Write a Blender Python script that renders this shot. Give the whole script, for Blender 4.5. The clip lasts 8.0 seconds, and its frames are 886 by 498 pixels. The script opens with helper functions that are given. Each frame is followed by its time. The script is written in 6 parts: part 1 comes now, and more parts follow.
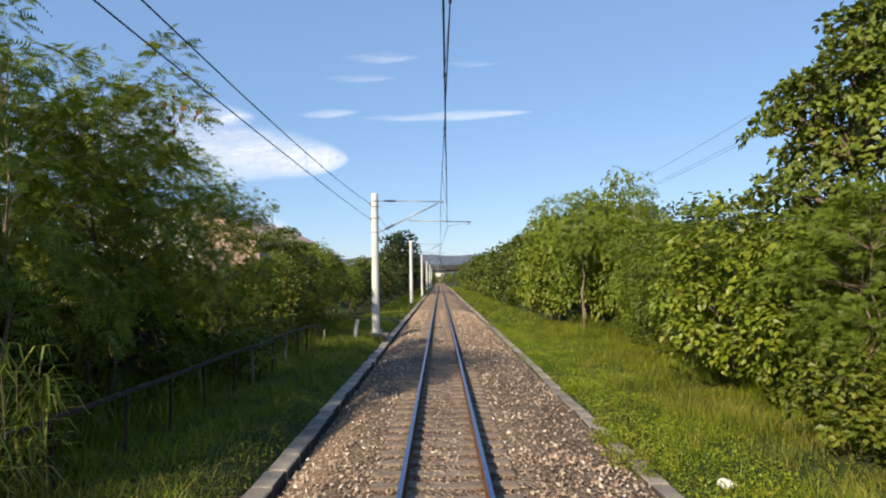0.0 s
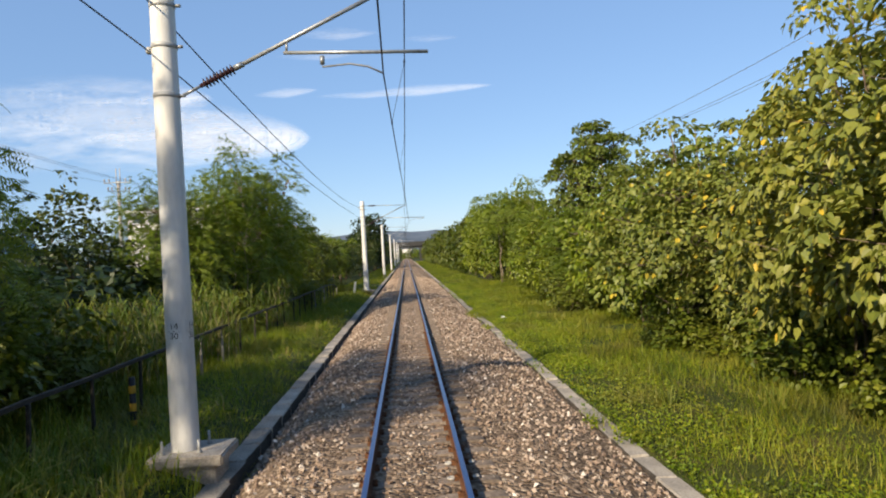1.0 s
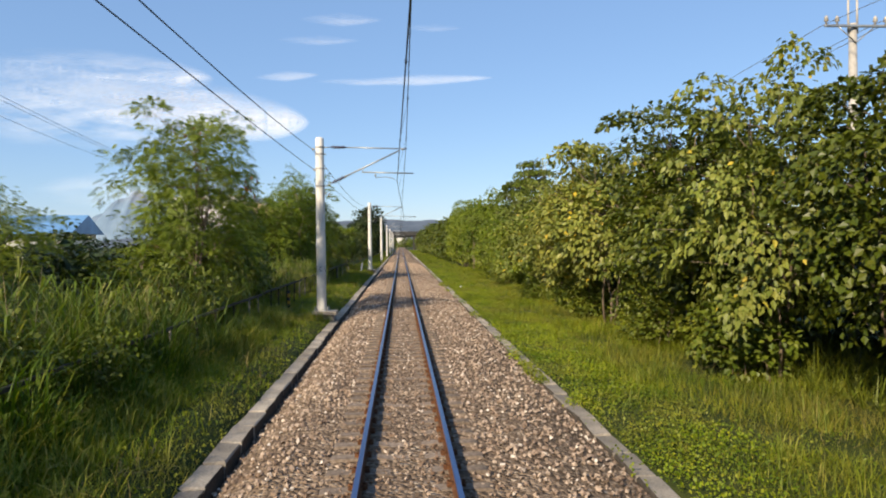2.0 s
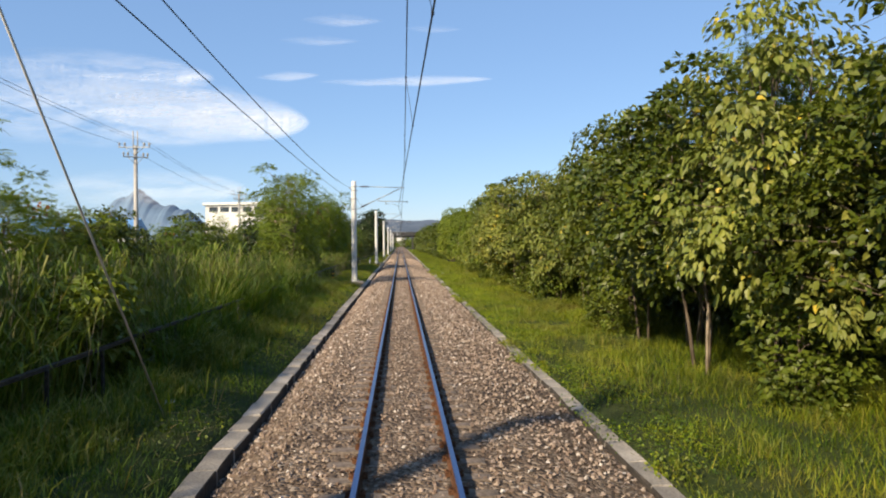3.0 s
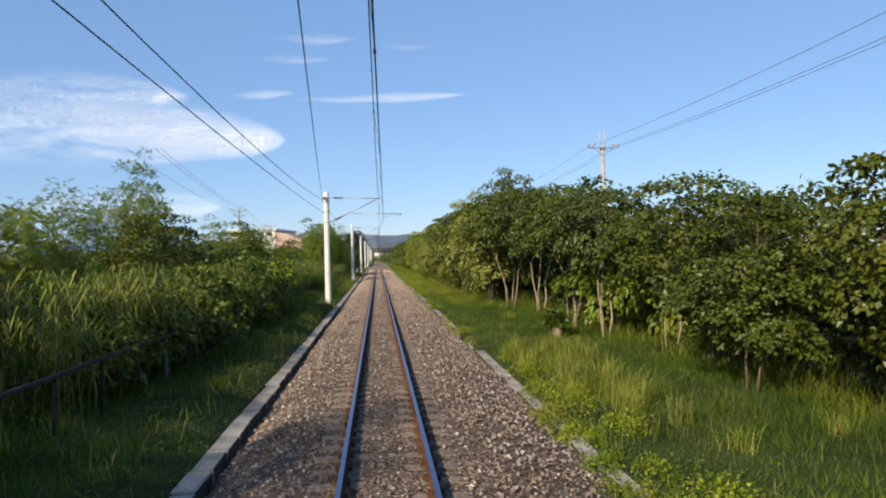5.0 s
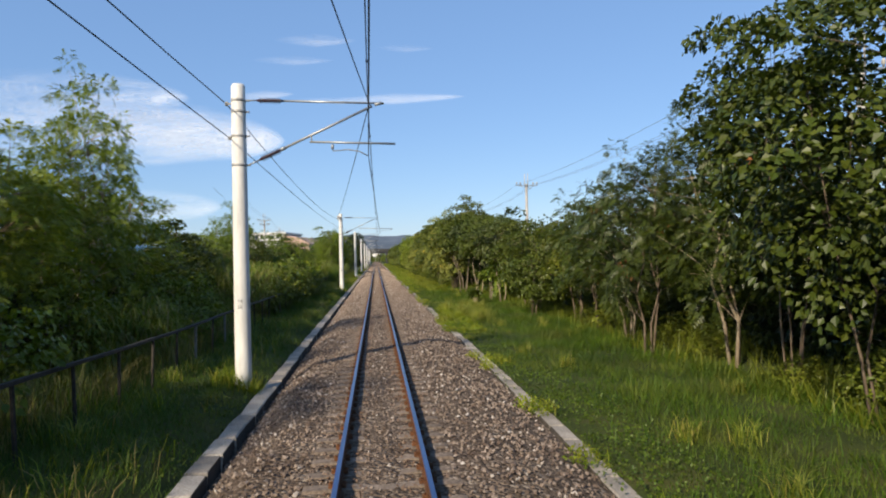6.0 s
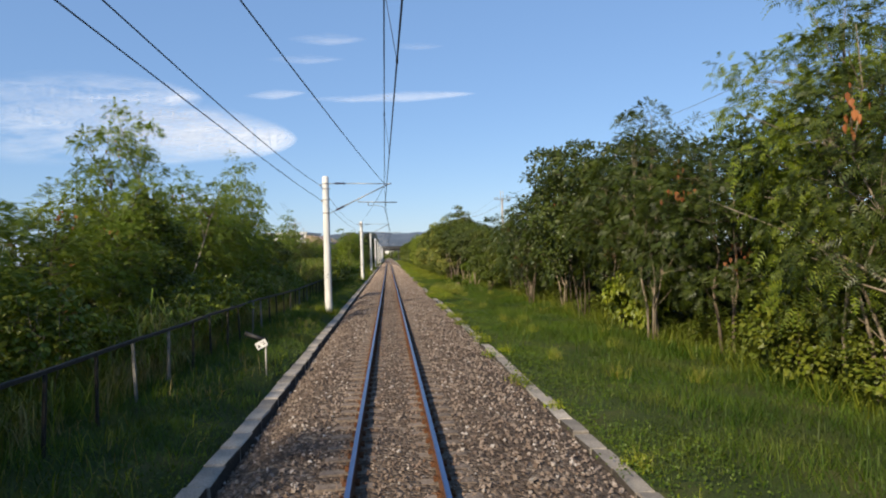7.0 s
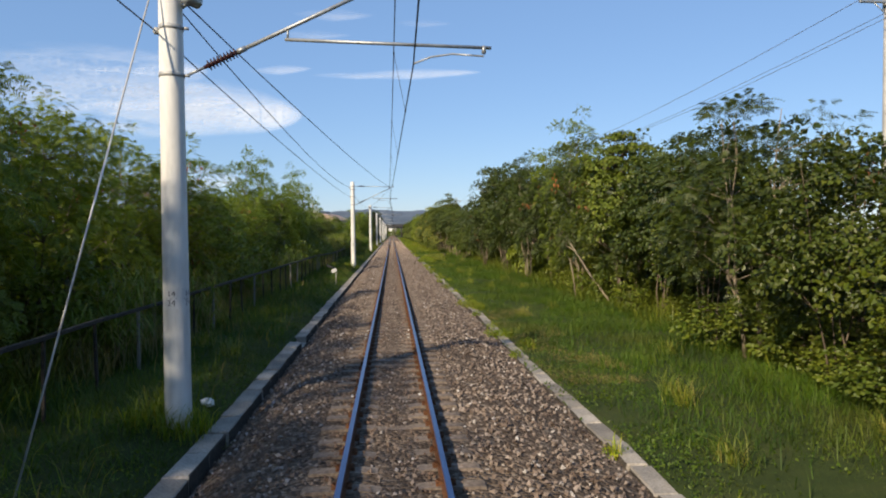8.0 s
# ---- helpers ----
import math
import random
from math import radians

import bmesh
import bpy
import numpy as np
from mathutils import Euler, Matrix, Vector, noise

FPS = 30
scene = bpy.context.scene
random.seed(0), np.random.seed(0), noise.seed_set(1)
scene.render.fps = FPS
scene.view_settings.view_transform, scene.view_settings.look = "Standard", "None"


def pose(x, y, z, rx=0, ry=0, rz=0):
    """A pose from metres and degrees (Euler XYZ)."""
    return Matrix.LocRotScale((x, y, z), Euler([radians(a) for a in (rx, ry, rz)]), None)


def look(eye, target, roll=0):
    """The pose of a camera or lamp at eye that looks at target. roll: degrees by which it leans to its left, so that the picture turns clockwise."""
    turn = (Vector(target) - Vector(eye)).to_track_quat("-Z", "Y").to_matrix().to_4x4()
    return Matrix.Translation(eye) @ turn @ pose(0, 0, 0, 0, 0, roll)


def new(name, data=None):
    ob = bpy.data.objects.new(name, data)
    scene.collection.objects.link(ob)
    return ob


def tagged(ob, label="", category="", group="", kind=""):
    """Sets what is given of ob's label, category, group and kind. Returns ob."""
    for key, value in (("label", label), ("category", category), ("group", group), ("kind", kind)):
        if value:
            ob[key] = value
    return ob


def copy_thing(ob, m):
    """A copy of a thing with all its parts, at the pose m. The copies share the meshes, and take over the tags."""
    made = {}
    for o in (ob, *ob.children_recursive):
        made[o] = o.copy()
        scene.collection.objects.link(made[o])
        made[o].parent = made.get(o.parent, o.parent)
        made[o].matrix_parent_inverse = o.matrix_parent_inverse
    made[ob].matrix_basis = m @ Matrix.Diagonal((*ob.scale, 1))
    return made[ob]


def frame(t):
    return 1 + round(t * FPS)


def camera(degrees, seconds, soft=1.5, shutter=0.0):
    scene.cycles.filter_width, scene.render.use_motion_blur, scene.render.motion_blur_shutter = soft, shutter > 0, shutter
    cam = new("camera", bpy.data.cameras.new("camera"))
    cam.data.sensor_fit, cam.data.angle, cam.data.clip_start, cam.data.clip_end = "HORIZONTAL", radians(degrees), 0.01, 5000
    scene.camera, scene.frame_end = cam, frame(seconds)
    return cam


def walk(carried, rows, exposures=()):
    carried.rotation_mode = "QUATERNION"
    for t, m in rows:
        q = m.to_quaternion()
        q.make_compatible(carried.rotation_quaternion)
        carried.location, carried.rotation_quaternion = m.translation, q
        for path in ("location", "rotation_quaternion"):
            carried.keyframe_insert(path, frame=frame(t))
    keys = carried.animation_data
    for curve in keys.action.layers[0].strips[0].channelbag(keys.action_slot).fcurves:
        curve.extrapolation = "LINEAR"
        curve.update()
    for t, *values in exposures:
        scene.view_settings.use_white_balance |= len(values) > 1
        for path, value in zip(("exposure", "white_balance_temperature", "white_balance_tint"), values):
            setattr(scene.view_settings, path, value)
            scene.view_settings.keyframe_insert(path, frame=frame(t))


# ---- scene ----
cam = camera(66.0, 8.0, soft=2.0)
PATH = [
    (0, (-0.03, -1.523, 2.631), (-0.02, 0.475, 2.718), -0.8),
    (0.5, (-0.04, -11.311, 2.622), (0.021, -9.313, 2.673), -1.0),
    (1, (0.036, -21.766, 2.556), (0.143, -19.768, 2.567), -3.2),
    (1.5, (-0.007, -30.762, 2.669), (0.113, -28.766, 2.651), -1.3),
    (3, (-0.055, -60.557, 2.616), (0.07, -58.561, 2.598), -0.4),
    (3.5, (-0.037, -71.156, 2.604), (0.112, -69.162, 2.578), -1.5),
    (4, (-0.062, -81.288, 2.693), (0.119, -79.296, 2.679), -1.5),
    (4.5, (-0.06, -91.366, 2.66), (0.128, -89.375, 2.677), -1.5),
    (6, (-0.028, -122.6, 2.688), (0.168, -120.61, 2.711), -1.3),
    (6.5, (-0.052, -132.721, 2.717), (0.122, -130.729, 2.739), -1.4),
    (7, (-0.029, -142.807, 2.676), (0.131, -140.813, 2.69), -1.6),
    (7.5, (-0.016, -153.683, 2.641), (0.139, -151.689, 2.612), -0.5),
    (8, (0.01, -164.859, 2.613), (0.159, -162.865, 2.564), -0.6),
]
walk(cam, [(t, look(eye, target, roll)) for t, eye, target, roll in PATH],
     [(0, 0.42, 6900, 12), (1.5, 0.42, 7000, 12), (3, 0.42, 6900, 12), (4.2, 0.36, 6700, 12), (6, 0.28, 6600, 12), (8, 0.26, 6750, 12)])

# ---- world, sun ----
SUN_EL, SUN_AZ = radians(30), radians(218)      # azimuth clockwise from +y
sun_dir = Vector((math.sin(SUN_AZ) * math.cos(SUN_EL), math.cos(SUN_AZ) * math.cos(SUN_EL), math.sin(SUN_EL)))
world = bpy.data.worlds.new("sky")
scene.world = world
world.use_nodes = True
wn = world.node_tree.nodes
sky = wn.new("ShaderNodeTexSky")
sky.sky_type = 'NISHITA'
sky.sun_disc = False
sky.sun_elevation, sky.sun_rotation = SUN_EL, SUN_AZ
sky.altitude, sky.air_density, sky.dust_density, sky.ozone_density = 600, 1.1, 0.3, 4.0
wn["Background"].inputs[1].default_value = 0.118
haze = wn.new("ShaderNodeMix")      # thin even haze over the clear sky
haze.data_type = 'RGBA'
haze.inputs[0].default_value = 0.5
haze.inputs[7].default_value = (1.6, 3.1, 5.9, 1)
world.node_tree.links.new(sky.outputs[0], haze.inputs[6])
world.node_tree.links.new(haze.outputs[2], wn["Background"].inputs[0])
sun = new("sun", bpy.data.lights.new("sun", 'SUN'))
sun.data.energy, sun.data.angle, sun.data.color = 5.6, radians(2.0), (1.0, 0.88, 0.68)
sun.matrix_world = look(tuple(sun_dir * 100), (0, 0, 0))


# ---- materials ----
def material(name, rough=0.8, metal=0.0, spec=0.4):
    m = bpy.data.materials.new(name)
    m.use_nodes = True
    b = m.node_tree.nodes["Principled BSDF"]
    b.inputs["Roughness"].default_value = rough
    b.inputs["Metallic"].default_value = metal
    b.inputs["Specular IOR Level"].default_value = spec
    return m, m.node_tree.nodes, m.node_tree.links, b


def ramp(n, stops):
    r = n.new("ShaderNodeValToRGB")
    while len(r.color_ramp.elements) < len(stops):
        r.color_ramp.elements.new(0.5)
    for e, (p, c) in zip(r.color_ramp.elements, stops):
        e.position, e.color = p, (*c, 1)
    return r


def texco(n, l, scale=(1, 1, 1)):
    t, mp = n.new("ShaderNodeTexCoord"), n.new("ShaderNodeMapping")
    mp.inputs["Scale"].default_value = scale
    l.new(t.outputs["Object"], mp.inputs["Vector"])
    return mp.outputs[0]


def noise_tex(n, l, co, scale, detail=4.0, rough=0.6):
    t = n.new("ShaderNodeTexNoise")
    t.inputs["Scale"].default_value, t.inputs["Detail"].default_value, t.inputs["Roughness"].default_value = scale, detail, rough
    l.new(co, t.inputs["Vector"])
    return t.outputs[0]


def blend(n, l, kind, fac, a, b):
    m = n.new("ShaderNodeMix")
    m.data_type, m.blend_type = 'RGBA', kind
    for sock, v in ((m.inputs[0], fac), (m.inputs[6], a), (m.inputs[7], b)):
        if isinstance(v, bpy.types.NodeSocket):
            l.new(v, sock)
        elif isinstance(v, (int, float)):
            sock.default_value = v
        else:
            sock.default_value = (*v, 1)
    return m.outputs[2]


def bumped(n, l, b, height, strength=0.4, dist=0.02):
    bp = n.new("ShaderNodeBump")
    bp.inputs["Strength"].default_value, bp.inputs["Distance"].default_value = strength, dist
    l.new(height, bp.inputs["Height"])
    l.new(bp.outputs[0], b.inputs["Normal"])


def two_scale(name, dark, mid, light, fine=30.0, coarse=1.2, rough=0.85, metal=0.0, bump=0.3, dist=0.01, spec=0.3, per_object=0.0, stretch=(1, 1, 1)):
    m, n, l, b = material(name, rough, metal, spec)
    co = texco(n, l, stretch)
    fine_n, coarse_n = noise_tex(n, l, co, fine, 5), noise_tex(n, l, co, coarse, 4)
    r = ramp(n, [(0.25, dark), (0.5, mid), (0.75, light)])
    l.new(fine_n, r.inputs[0])
    r2 = ramp(n, [(0.3, (0.62, 0.62, 0.62)), (0.7, (1.12, 1.1, 1.06))])
    l.new(coarse_n, r2.inputs[0])
    col = blend(n, l, 'MULTIPLY', 1.0, r.outputs[0], r2.outputs[0])
    if per_object:
        oi = n.new("ShaderNodeObjectInfo")
        r3 = ramp(n, [(0.0, (1 - per_object,) * 3), (1.0, (1 + per_object,) * 3)])
        l.new(oi.outputs["Random"], r3.inputs[0])
        col = blend(n, l, 'MULTIPLY', 1.0, col, r3.outputs[0])
    l.new(col, b.inputs["Base Color"])
    if bump:
        bumped(n, l, b, fine_n, bump, dist)
    return m


def leafy(name, colours, rough=0.5, through_light=0.35, patch=0.5, rare=None, dry=0.0):
    """Leaves: a colour of its own for each, lighter and darker sprays, light through the blade."""
    m, n, l, b = material(name, rough, 0, 0.35)
    g, oi = n.new("ShaderNodeNewGeometry"), n.new("ShaderNodeObjectInfo")
    r = ramp(n, [(0.975 * i / (len(colours) - 1), c) for i, c in enumerate(colours)] + ([(0.985, rare)] if rare else []))
    l.new(g.outputs["Random Per Island"], r.inputs[0])
    sp = noise_tex(n, l, texco(n, l), 0.55, 2)
    r2 = ramp(n, [(0.3, (1 - patch * 0.5,) * 3), (0.7, (1 + patch * 0.55, 1 + patch * 0.5, 1 + patch * 0.2))])
    l.new(sp, r2.inputs[0])
    col = blend(n, l, 'MULTIPLY', 1.0, r.outputs[0], r2.outputs[0])
    r3 = ramp(n, [(0.0, (0.82, 0.88, 0.86)), (1.0, (1.22, 1.12, 0.95))])
    l.new(oi.outputs["Random"], r3.inputs[0])
    col = blend(n, l, 'MULTIPLY', 1.0, col, r3.outputs[0])
    if dry:     # patches that have gone yellow, and darker rank ones
        r4 = ramp(n, [(0.5, (0, 0, 0)), (0.68, (dry, dry, dry))])
        l.new(noise_tex(n, l, texco(n, l, (1, 0.6, 1)), 0.5, 4, 0.65), r4.inputs[0])
        col = blend(n, l, 'MIX', r4.outputs[0], col, (0.25, 0.2, 0.06))
        r5 = ramp(n, [(0.34, (0.55, 0.66, 0.6)), (0.52, (1, 1, 1))])
        l.new(noise_tex(n, l, texco(n, l, (1.1, 0.5, 1)), 0.9, 4, 0.6), r5.inputs[0])
        col = blend(n, l, 'MULTIPLY', 1.0, col, r5.outputs[0])
    l.new(col, b.inputs["Base Color"])
    tr, mx = n.new("ShaderNodeBsdfTranslucent"), n.new("ShaderNodeMixShader")
    warm = blend(n, l, 'MULTIPLY', 1.0, col, (1.25, 1.2, 0.55))
    l.new(warm, tr.inputs["Color"])
    mx.inputs[0].default_value = through_light
    l.new(b.outputs[0], mx.inputs[1])
    l.new(tr.outputs[0], mx.inputs[2])
    l.new(mx.outputs[0], n["Material Output"].inputs["Surface"])
    return m


def plain(name, colour, rough=0.6, metal=0.0, vary=0.12, scale=8.0, spec=0.4):
    return two_scale(name, tuple(c * (1 - vary) for c in colour), colour, tuple(min(1, c * (1 + vary)) for c in colour), scale, 0.8, rough, metal, 0.12, 0.003, spec)


M_CONC = two_scale("weathered_concrete", (0.2, 0.175, 0.145), (0.32, 0.285, 0.245), (0.43, 0.395, 0.345), 26, 1.5, 0.9, bump=0.35, per_object=0.3)
# For kerb sides: their shade is put into this near-black colour.
M_CONC_SHADE = two_scale("dirt_stained_concrete", (0.03, 0.025, 0.02), (0.06, 0.05, 0.04), (0.11, 0.09, 0.07), 20, 1.5, 0.95, bump=0.4)
M_SLEEPER = two_scale("dusty_sleeper_concrete", (0.11, 0.085, 0.068), (0.2, 0.157, 0.125), (0.3, 0.245, 0.2), 18, 2.2, 0.95, bump=0.4, per_object=0.15)
M_POLE = two_scale("white_painted_concrete", (0.6, 0.59, 0.56), (0.74, 0.73, 0.7), (0.8, 0.79, 0.76), 9, 0.7, 0.6, bump=0.12, dist=0.004, stretch=(1, 1, 0.25))
M_GALV = two_scale("galvanised_steel", (0.28, 0.29, 0.31), (0.38, 0.4, 0.41), (0.48, 0.49, 0.5), 20, 2, 0.45, 0.6, bump=0.1)
M_BAND = two_scale("dull_grey_steel", (0.34, 0.34, 0.34), (0.45, 0.45, 0.44), (0.55, 0.55, 0.53), 25, 2, 0.6, 0.4, bump=0.1)
M_INSUL = plain("brown_porcelain", (0.05, 0.022, 0.025), 0.3, 0, 0.2, 12)
M_GREYINSUL = plain("grey_porcelain", (0.42, 0.4, 0.37), 0.4, 0, 0.2, 12)
M_WIRE = plain("dark_wire", (0.03, 0.033, 0.04), 0.6, 0.3)
M_STAY = plain("bright_galvanised_strand", (0.55, 0.55, 0.54), 0.5, 0.2)
M_WIRE_L = plain("dull_stranded_wire", (0.2, 0.2, 0.21), 0.6, 0.3)
# Blue of the reflected sky is put into the polished steel's own colour.
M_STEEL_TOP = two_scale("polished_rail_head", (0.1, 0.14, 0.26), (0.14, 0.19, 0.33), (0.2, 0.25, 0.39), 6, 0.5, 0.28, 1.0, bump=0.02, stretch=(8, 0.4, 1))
M_RUST = two_scale("rusty_rail_steel", (0.05, 0.022, 0.012), (0.13, 0.055, 0.025), (0.21, 0.1, 0.045), 30, 2, 0.9, 0.1, bump=0.4)
M_FENCE = two_scale("dark_weathered_fence_steel", (0.02, 0.018, 0.016), (0.045, 0.04, 0.034), (0.09, 0.075, 0.06), 20, 2, 0.8, 0.2)
M_FENCE_L = two_scale("grey_fence_post", (0.14, 0.13, 0.12), (0.22, 0.21, 0.19), (0.32, 0.3, 0.27), 20, 2, 0.85)
M_BARK = two_scale("grey_brown_bark", (0.07, 0.05, 0.035), (0.16, 0.12, 0.085), (0.29, 0.24, 0.18), 14, 1.5, 0.9, bump=0.6, dist=0.02, per_object=0.2, stretch=(1, 1, 0.3))
M_BARK_L = two_scale("pale_bark", (0.17, 0.13, 0.09), (0.3, 0.24, 0.17), (0.43, 0.36, 0.27), 14, 1.5, 0.9, bump=0.5, dist=0.02, per_object=0.2, stretch=(1, 1, 0.3))
M_BLACK = plain("black_number_paint", (0.02, 0.02, 0.022), 0.6)
M_WHITE = plain("white_paint", (0.75, 0.75, 0.73), 0.55)
M_YELLOW = plain("faded_yellow_paint", (0.7, 0.36, 0.03), 0.6)
M_BLACKT = plain("black_rubber_tube", (0.015, 0.015, 0.016), 0.6)

L_MULB = leafy("broad_leaves", [(0.0452, 0.0677, 0.0062), (0.0613, 0.0862, 0.0076), (0.0766, 0.0994, 0.0091), (0.0985, 0.1127, 0.0125)], 0.45, 0.22)
L_BIG = leafy("large_vine_leaves", [(0.0891, 0.135, 0.0109), (0.1188, 0.1674, 0.014), (0.1485, 0.1922, 0.0171), (0.1841, 0.216, 0.0233)], 0.45, 0.28)
L_MULB_Y = leafy("yellowing_broad_leaves", [(0.1184, 0.1497, 0.0278), (0.1578, 0.1871, 0.0365), (0.1939, 0.2138, 0.0434), (0.2366, 0.2406, 0.0538)], 0.5, 0.22, rare=(0.48, 0.36, 0.04))
L_LEUC = leafy("feathery_leaves", [(0.0869, 0.1383, 0.0122), (0.1136, 0.1681, 0.0145), (0.1414, 0.1936, 0.0174), (0.1738, 0.2181, 0.0228)], 0.55, 0.32)
# Deep green leaf, lowered further for the shade in the crowns' hollows.
L_DEEP = leafy("deep_green_leaves", [(0.0275, 0.0457, 0.005), (0.0383, 0.0587, 0.0063), (0.0491, 0.0696, 0.0078), (0.0658, 0.0816, 0.0102)], 0.45, 0.2)
# Dark leaf of the domed tree; stands for shade in the back rows.
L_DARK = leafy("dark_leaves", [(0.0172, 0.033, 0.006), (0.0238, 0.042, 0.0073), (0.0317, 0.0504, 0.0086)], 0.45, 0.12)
L_TIER = leafy("tiered_tree_leaves", [(0.066, 0.1, 0.013), (0.088, 0.125, 0.0158), (0.1155, 0.148, 0.0216)], 0.45, 0.18)
L_SHRUB = leafy("shrub_leaves", [(0.0638, 0.0935, 0.0091), (0.0875, 0.1197, 0.0116), (0.1111, 0.1403, 0.0153), (0.1389, 0.159, 0.0202)], 0.5, 0.24)
G_GRASS = leafy("grass_blades", [(0.0977, 0.1482, 0.0094), (0.1366, 0.1963, 0.0118), (0.1816, 0.2392, 0.0157), (0.2345, 0.2756, 0.022), (0.2989, 0.2873, 0.0393)], 0.55, 0.4, 0.6, dry=0.6)
# Lusher green than the grass above, with its own shade darkened into the colour.
G_LUSH_SHADE = leafy("lush_grass_blades", [(0.0374, 0.086, 0.005), (0.0506, 0.11, 0.0065), (0.06, 0.12, 0.0079), (0.076, 0.134, 0.0115), (0.108, 0.145, 0.0187)], 0.6, 0.4, 0.6, dry=0.28)
G_DRY = leafy("dry_grass_blades", [(0.14, 0.13, 0.04), (0.24, 0.2, 0.08), (0.3, 0.25, 0.12)], 0.7, 0.3)
G_REED = leafy("reed_blades", [(0.0877, 0.1427, 0.0175), (0.1268, 0.187, 0.0252), (0.1755, 0.2312, 0.035), (0.234, 0.2657, 0.056), (0.3218, 0.2952, 0.098)], 0.55, 0.4, 0.6)
M_CANE = plain("pale_dry_cane", (0.36, 0.3, 0.16), 0.7, 0, 0.25, 10)
# Deeper green copy of the weeds, with shade put into its leaf colour.
G_WEED_D = leafy("shaded_weed_leaves", [(0.044, 0.085, 0.0086), (0.0638, 0.108, 0.0101), (0.088, 0.13, 0.0122)], 0.5, 0.3)
G_WEED = leafy("creeping_weed_leaves", [(0.0987, 0.1599, 0.0101), (0.1412, 0.2158, 0.0129), (0.197, 0.2652, 0.0171), (0.269, 0.2964, 0.0251)], 0.5, 0.35, dry=0.45)
M_PODS = leafy("rusty_brown_pods", [(0.17, 0.06, 0.022), (0.26, 0.1, 0.035)], 0.7, 0.1)


def toned_along(n, l, co, col):
    """Multiplies the colour along y: darker below -25, palest from 45 on."""
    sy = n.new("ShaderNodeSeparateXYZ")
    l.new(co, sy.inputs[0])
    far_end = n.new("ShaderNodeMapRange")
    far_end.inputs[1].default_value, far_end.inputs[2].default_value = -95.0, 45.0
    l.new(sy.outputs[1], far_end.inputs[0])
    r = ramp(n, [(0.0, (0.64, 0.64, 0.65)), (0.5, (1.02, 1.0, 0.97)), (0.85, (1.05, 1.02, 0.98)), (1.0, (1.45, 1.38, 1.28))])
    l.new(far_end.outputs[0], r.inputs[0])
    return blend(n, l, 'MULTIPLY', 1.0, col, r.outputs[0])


def ballast_material():
    m, n, l, b = material("ballast_bed", 0.95, 0, 0.2)
    co = texco(n, l)
    v = n.new("ShaderNodeTexVoronoi")
    v.inputs["Scale"].default_value = 17
    l.new(co, v.inputs["Vector"])
    sep = n.new("ShaderNodeSeparateColor")
    l.new(v.outputs["Color"], sep.inputs[0])
    r = ramp(n, [(0.0, (0.11, 0.078, 0.054)), (0.5, (0.2, 0.148, 0.106)), (0.9, (0.31, 0.24, 0.178)), (1.0, (0.46, 0.39, 0.31))])
    l.new(sep.outputs[0], r.inputs[0])
    r2 = ramp(n, [(0.3, (0.6, 0.56, 0.54)), (0.7, (1.1, 1.08, 1.05))])
    l.new(noise_tex(n, l, co, 0.9, 4), r2.inputs[0])
    l.new(toned_along(n, l, co, blend(n, l, 'MULTIPLY', 1.0, r.outputs[0], r2.outputs[0])), b.inputs["Base Color"])
    inv = n.new("ShaderNodeMath")
    inv.operation = 'SUBTRACT'
    inv.inputs[0].default_value = 1.0
    l.new(v.outputs["Distance"], inv.inputs[1])
    bumped(n, l, b, inv.outputs[0], 0.9, 0.05)
    return m


def stone_material():
    m, n, l, b = material("ballast_stone", 0.9, 0, 0.25)
    g = n.new("ShaderNodeNewGeometry")
    r = ramp(n, [(0.0, (0.168, 0.122, 0.095)), (0.3, (0.277, 0.211, 0.169)), (0.6, (0.376, 0.301, 0.245)), (0.9, (0.446, 0.371, 0.311)), (0.985, (0.693, 0.649, 0.599))])
    l.new(g.outputs["Random Per Island"], r.inputs[0])
    r2 = ramp(n, [(0.3, (0.7, 0.66, 0.62)), (0.7, (1.1, 1.08, 1.06))])
    co = texco(n, l)
    l.new(noise_tex(n, l, co, 0.8, 4), r2.inputs[0])
    col = toned_along(n, l, co, blend(n, l, 'MULTIPLY', 1.0, r.outputs[0], r2.outputs[0]))
    # iron dust settled beside the rails
    sx = n.new("ShaderNodeSeparateXYZ")
    l.new(co, sx.inputs[0])
    ab = n.new("ShaderNodeMath"); ab.operation = 'ABSOLUTE'
    l.new(sx.outputs[0], ab.inputs[0])
    rr = ramp(n, [(0.15, (0, 0, 0)), (0.5, (0.8, 0.8, 0.8)), (0.64, (0.74, 0.74, 0.74)), (0.88, (0, 0, 0))])
    l.new(ab.outputs[0], rr.inputs[0])
    col = blend(n, l, 'MIX', rr.outputs[0], col, (0.13, 0.066, 0.034))
    l.new(col, b.inputs["Base Color"])
    bumped(n, l, b, noise_tex(n, l, co, 60, 3), 0.3, 0.005)
    return m


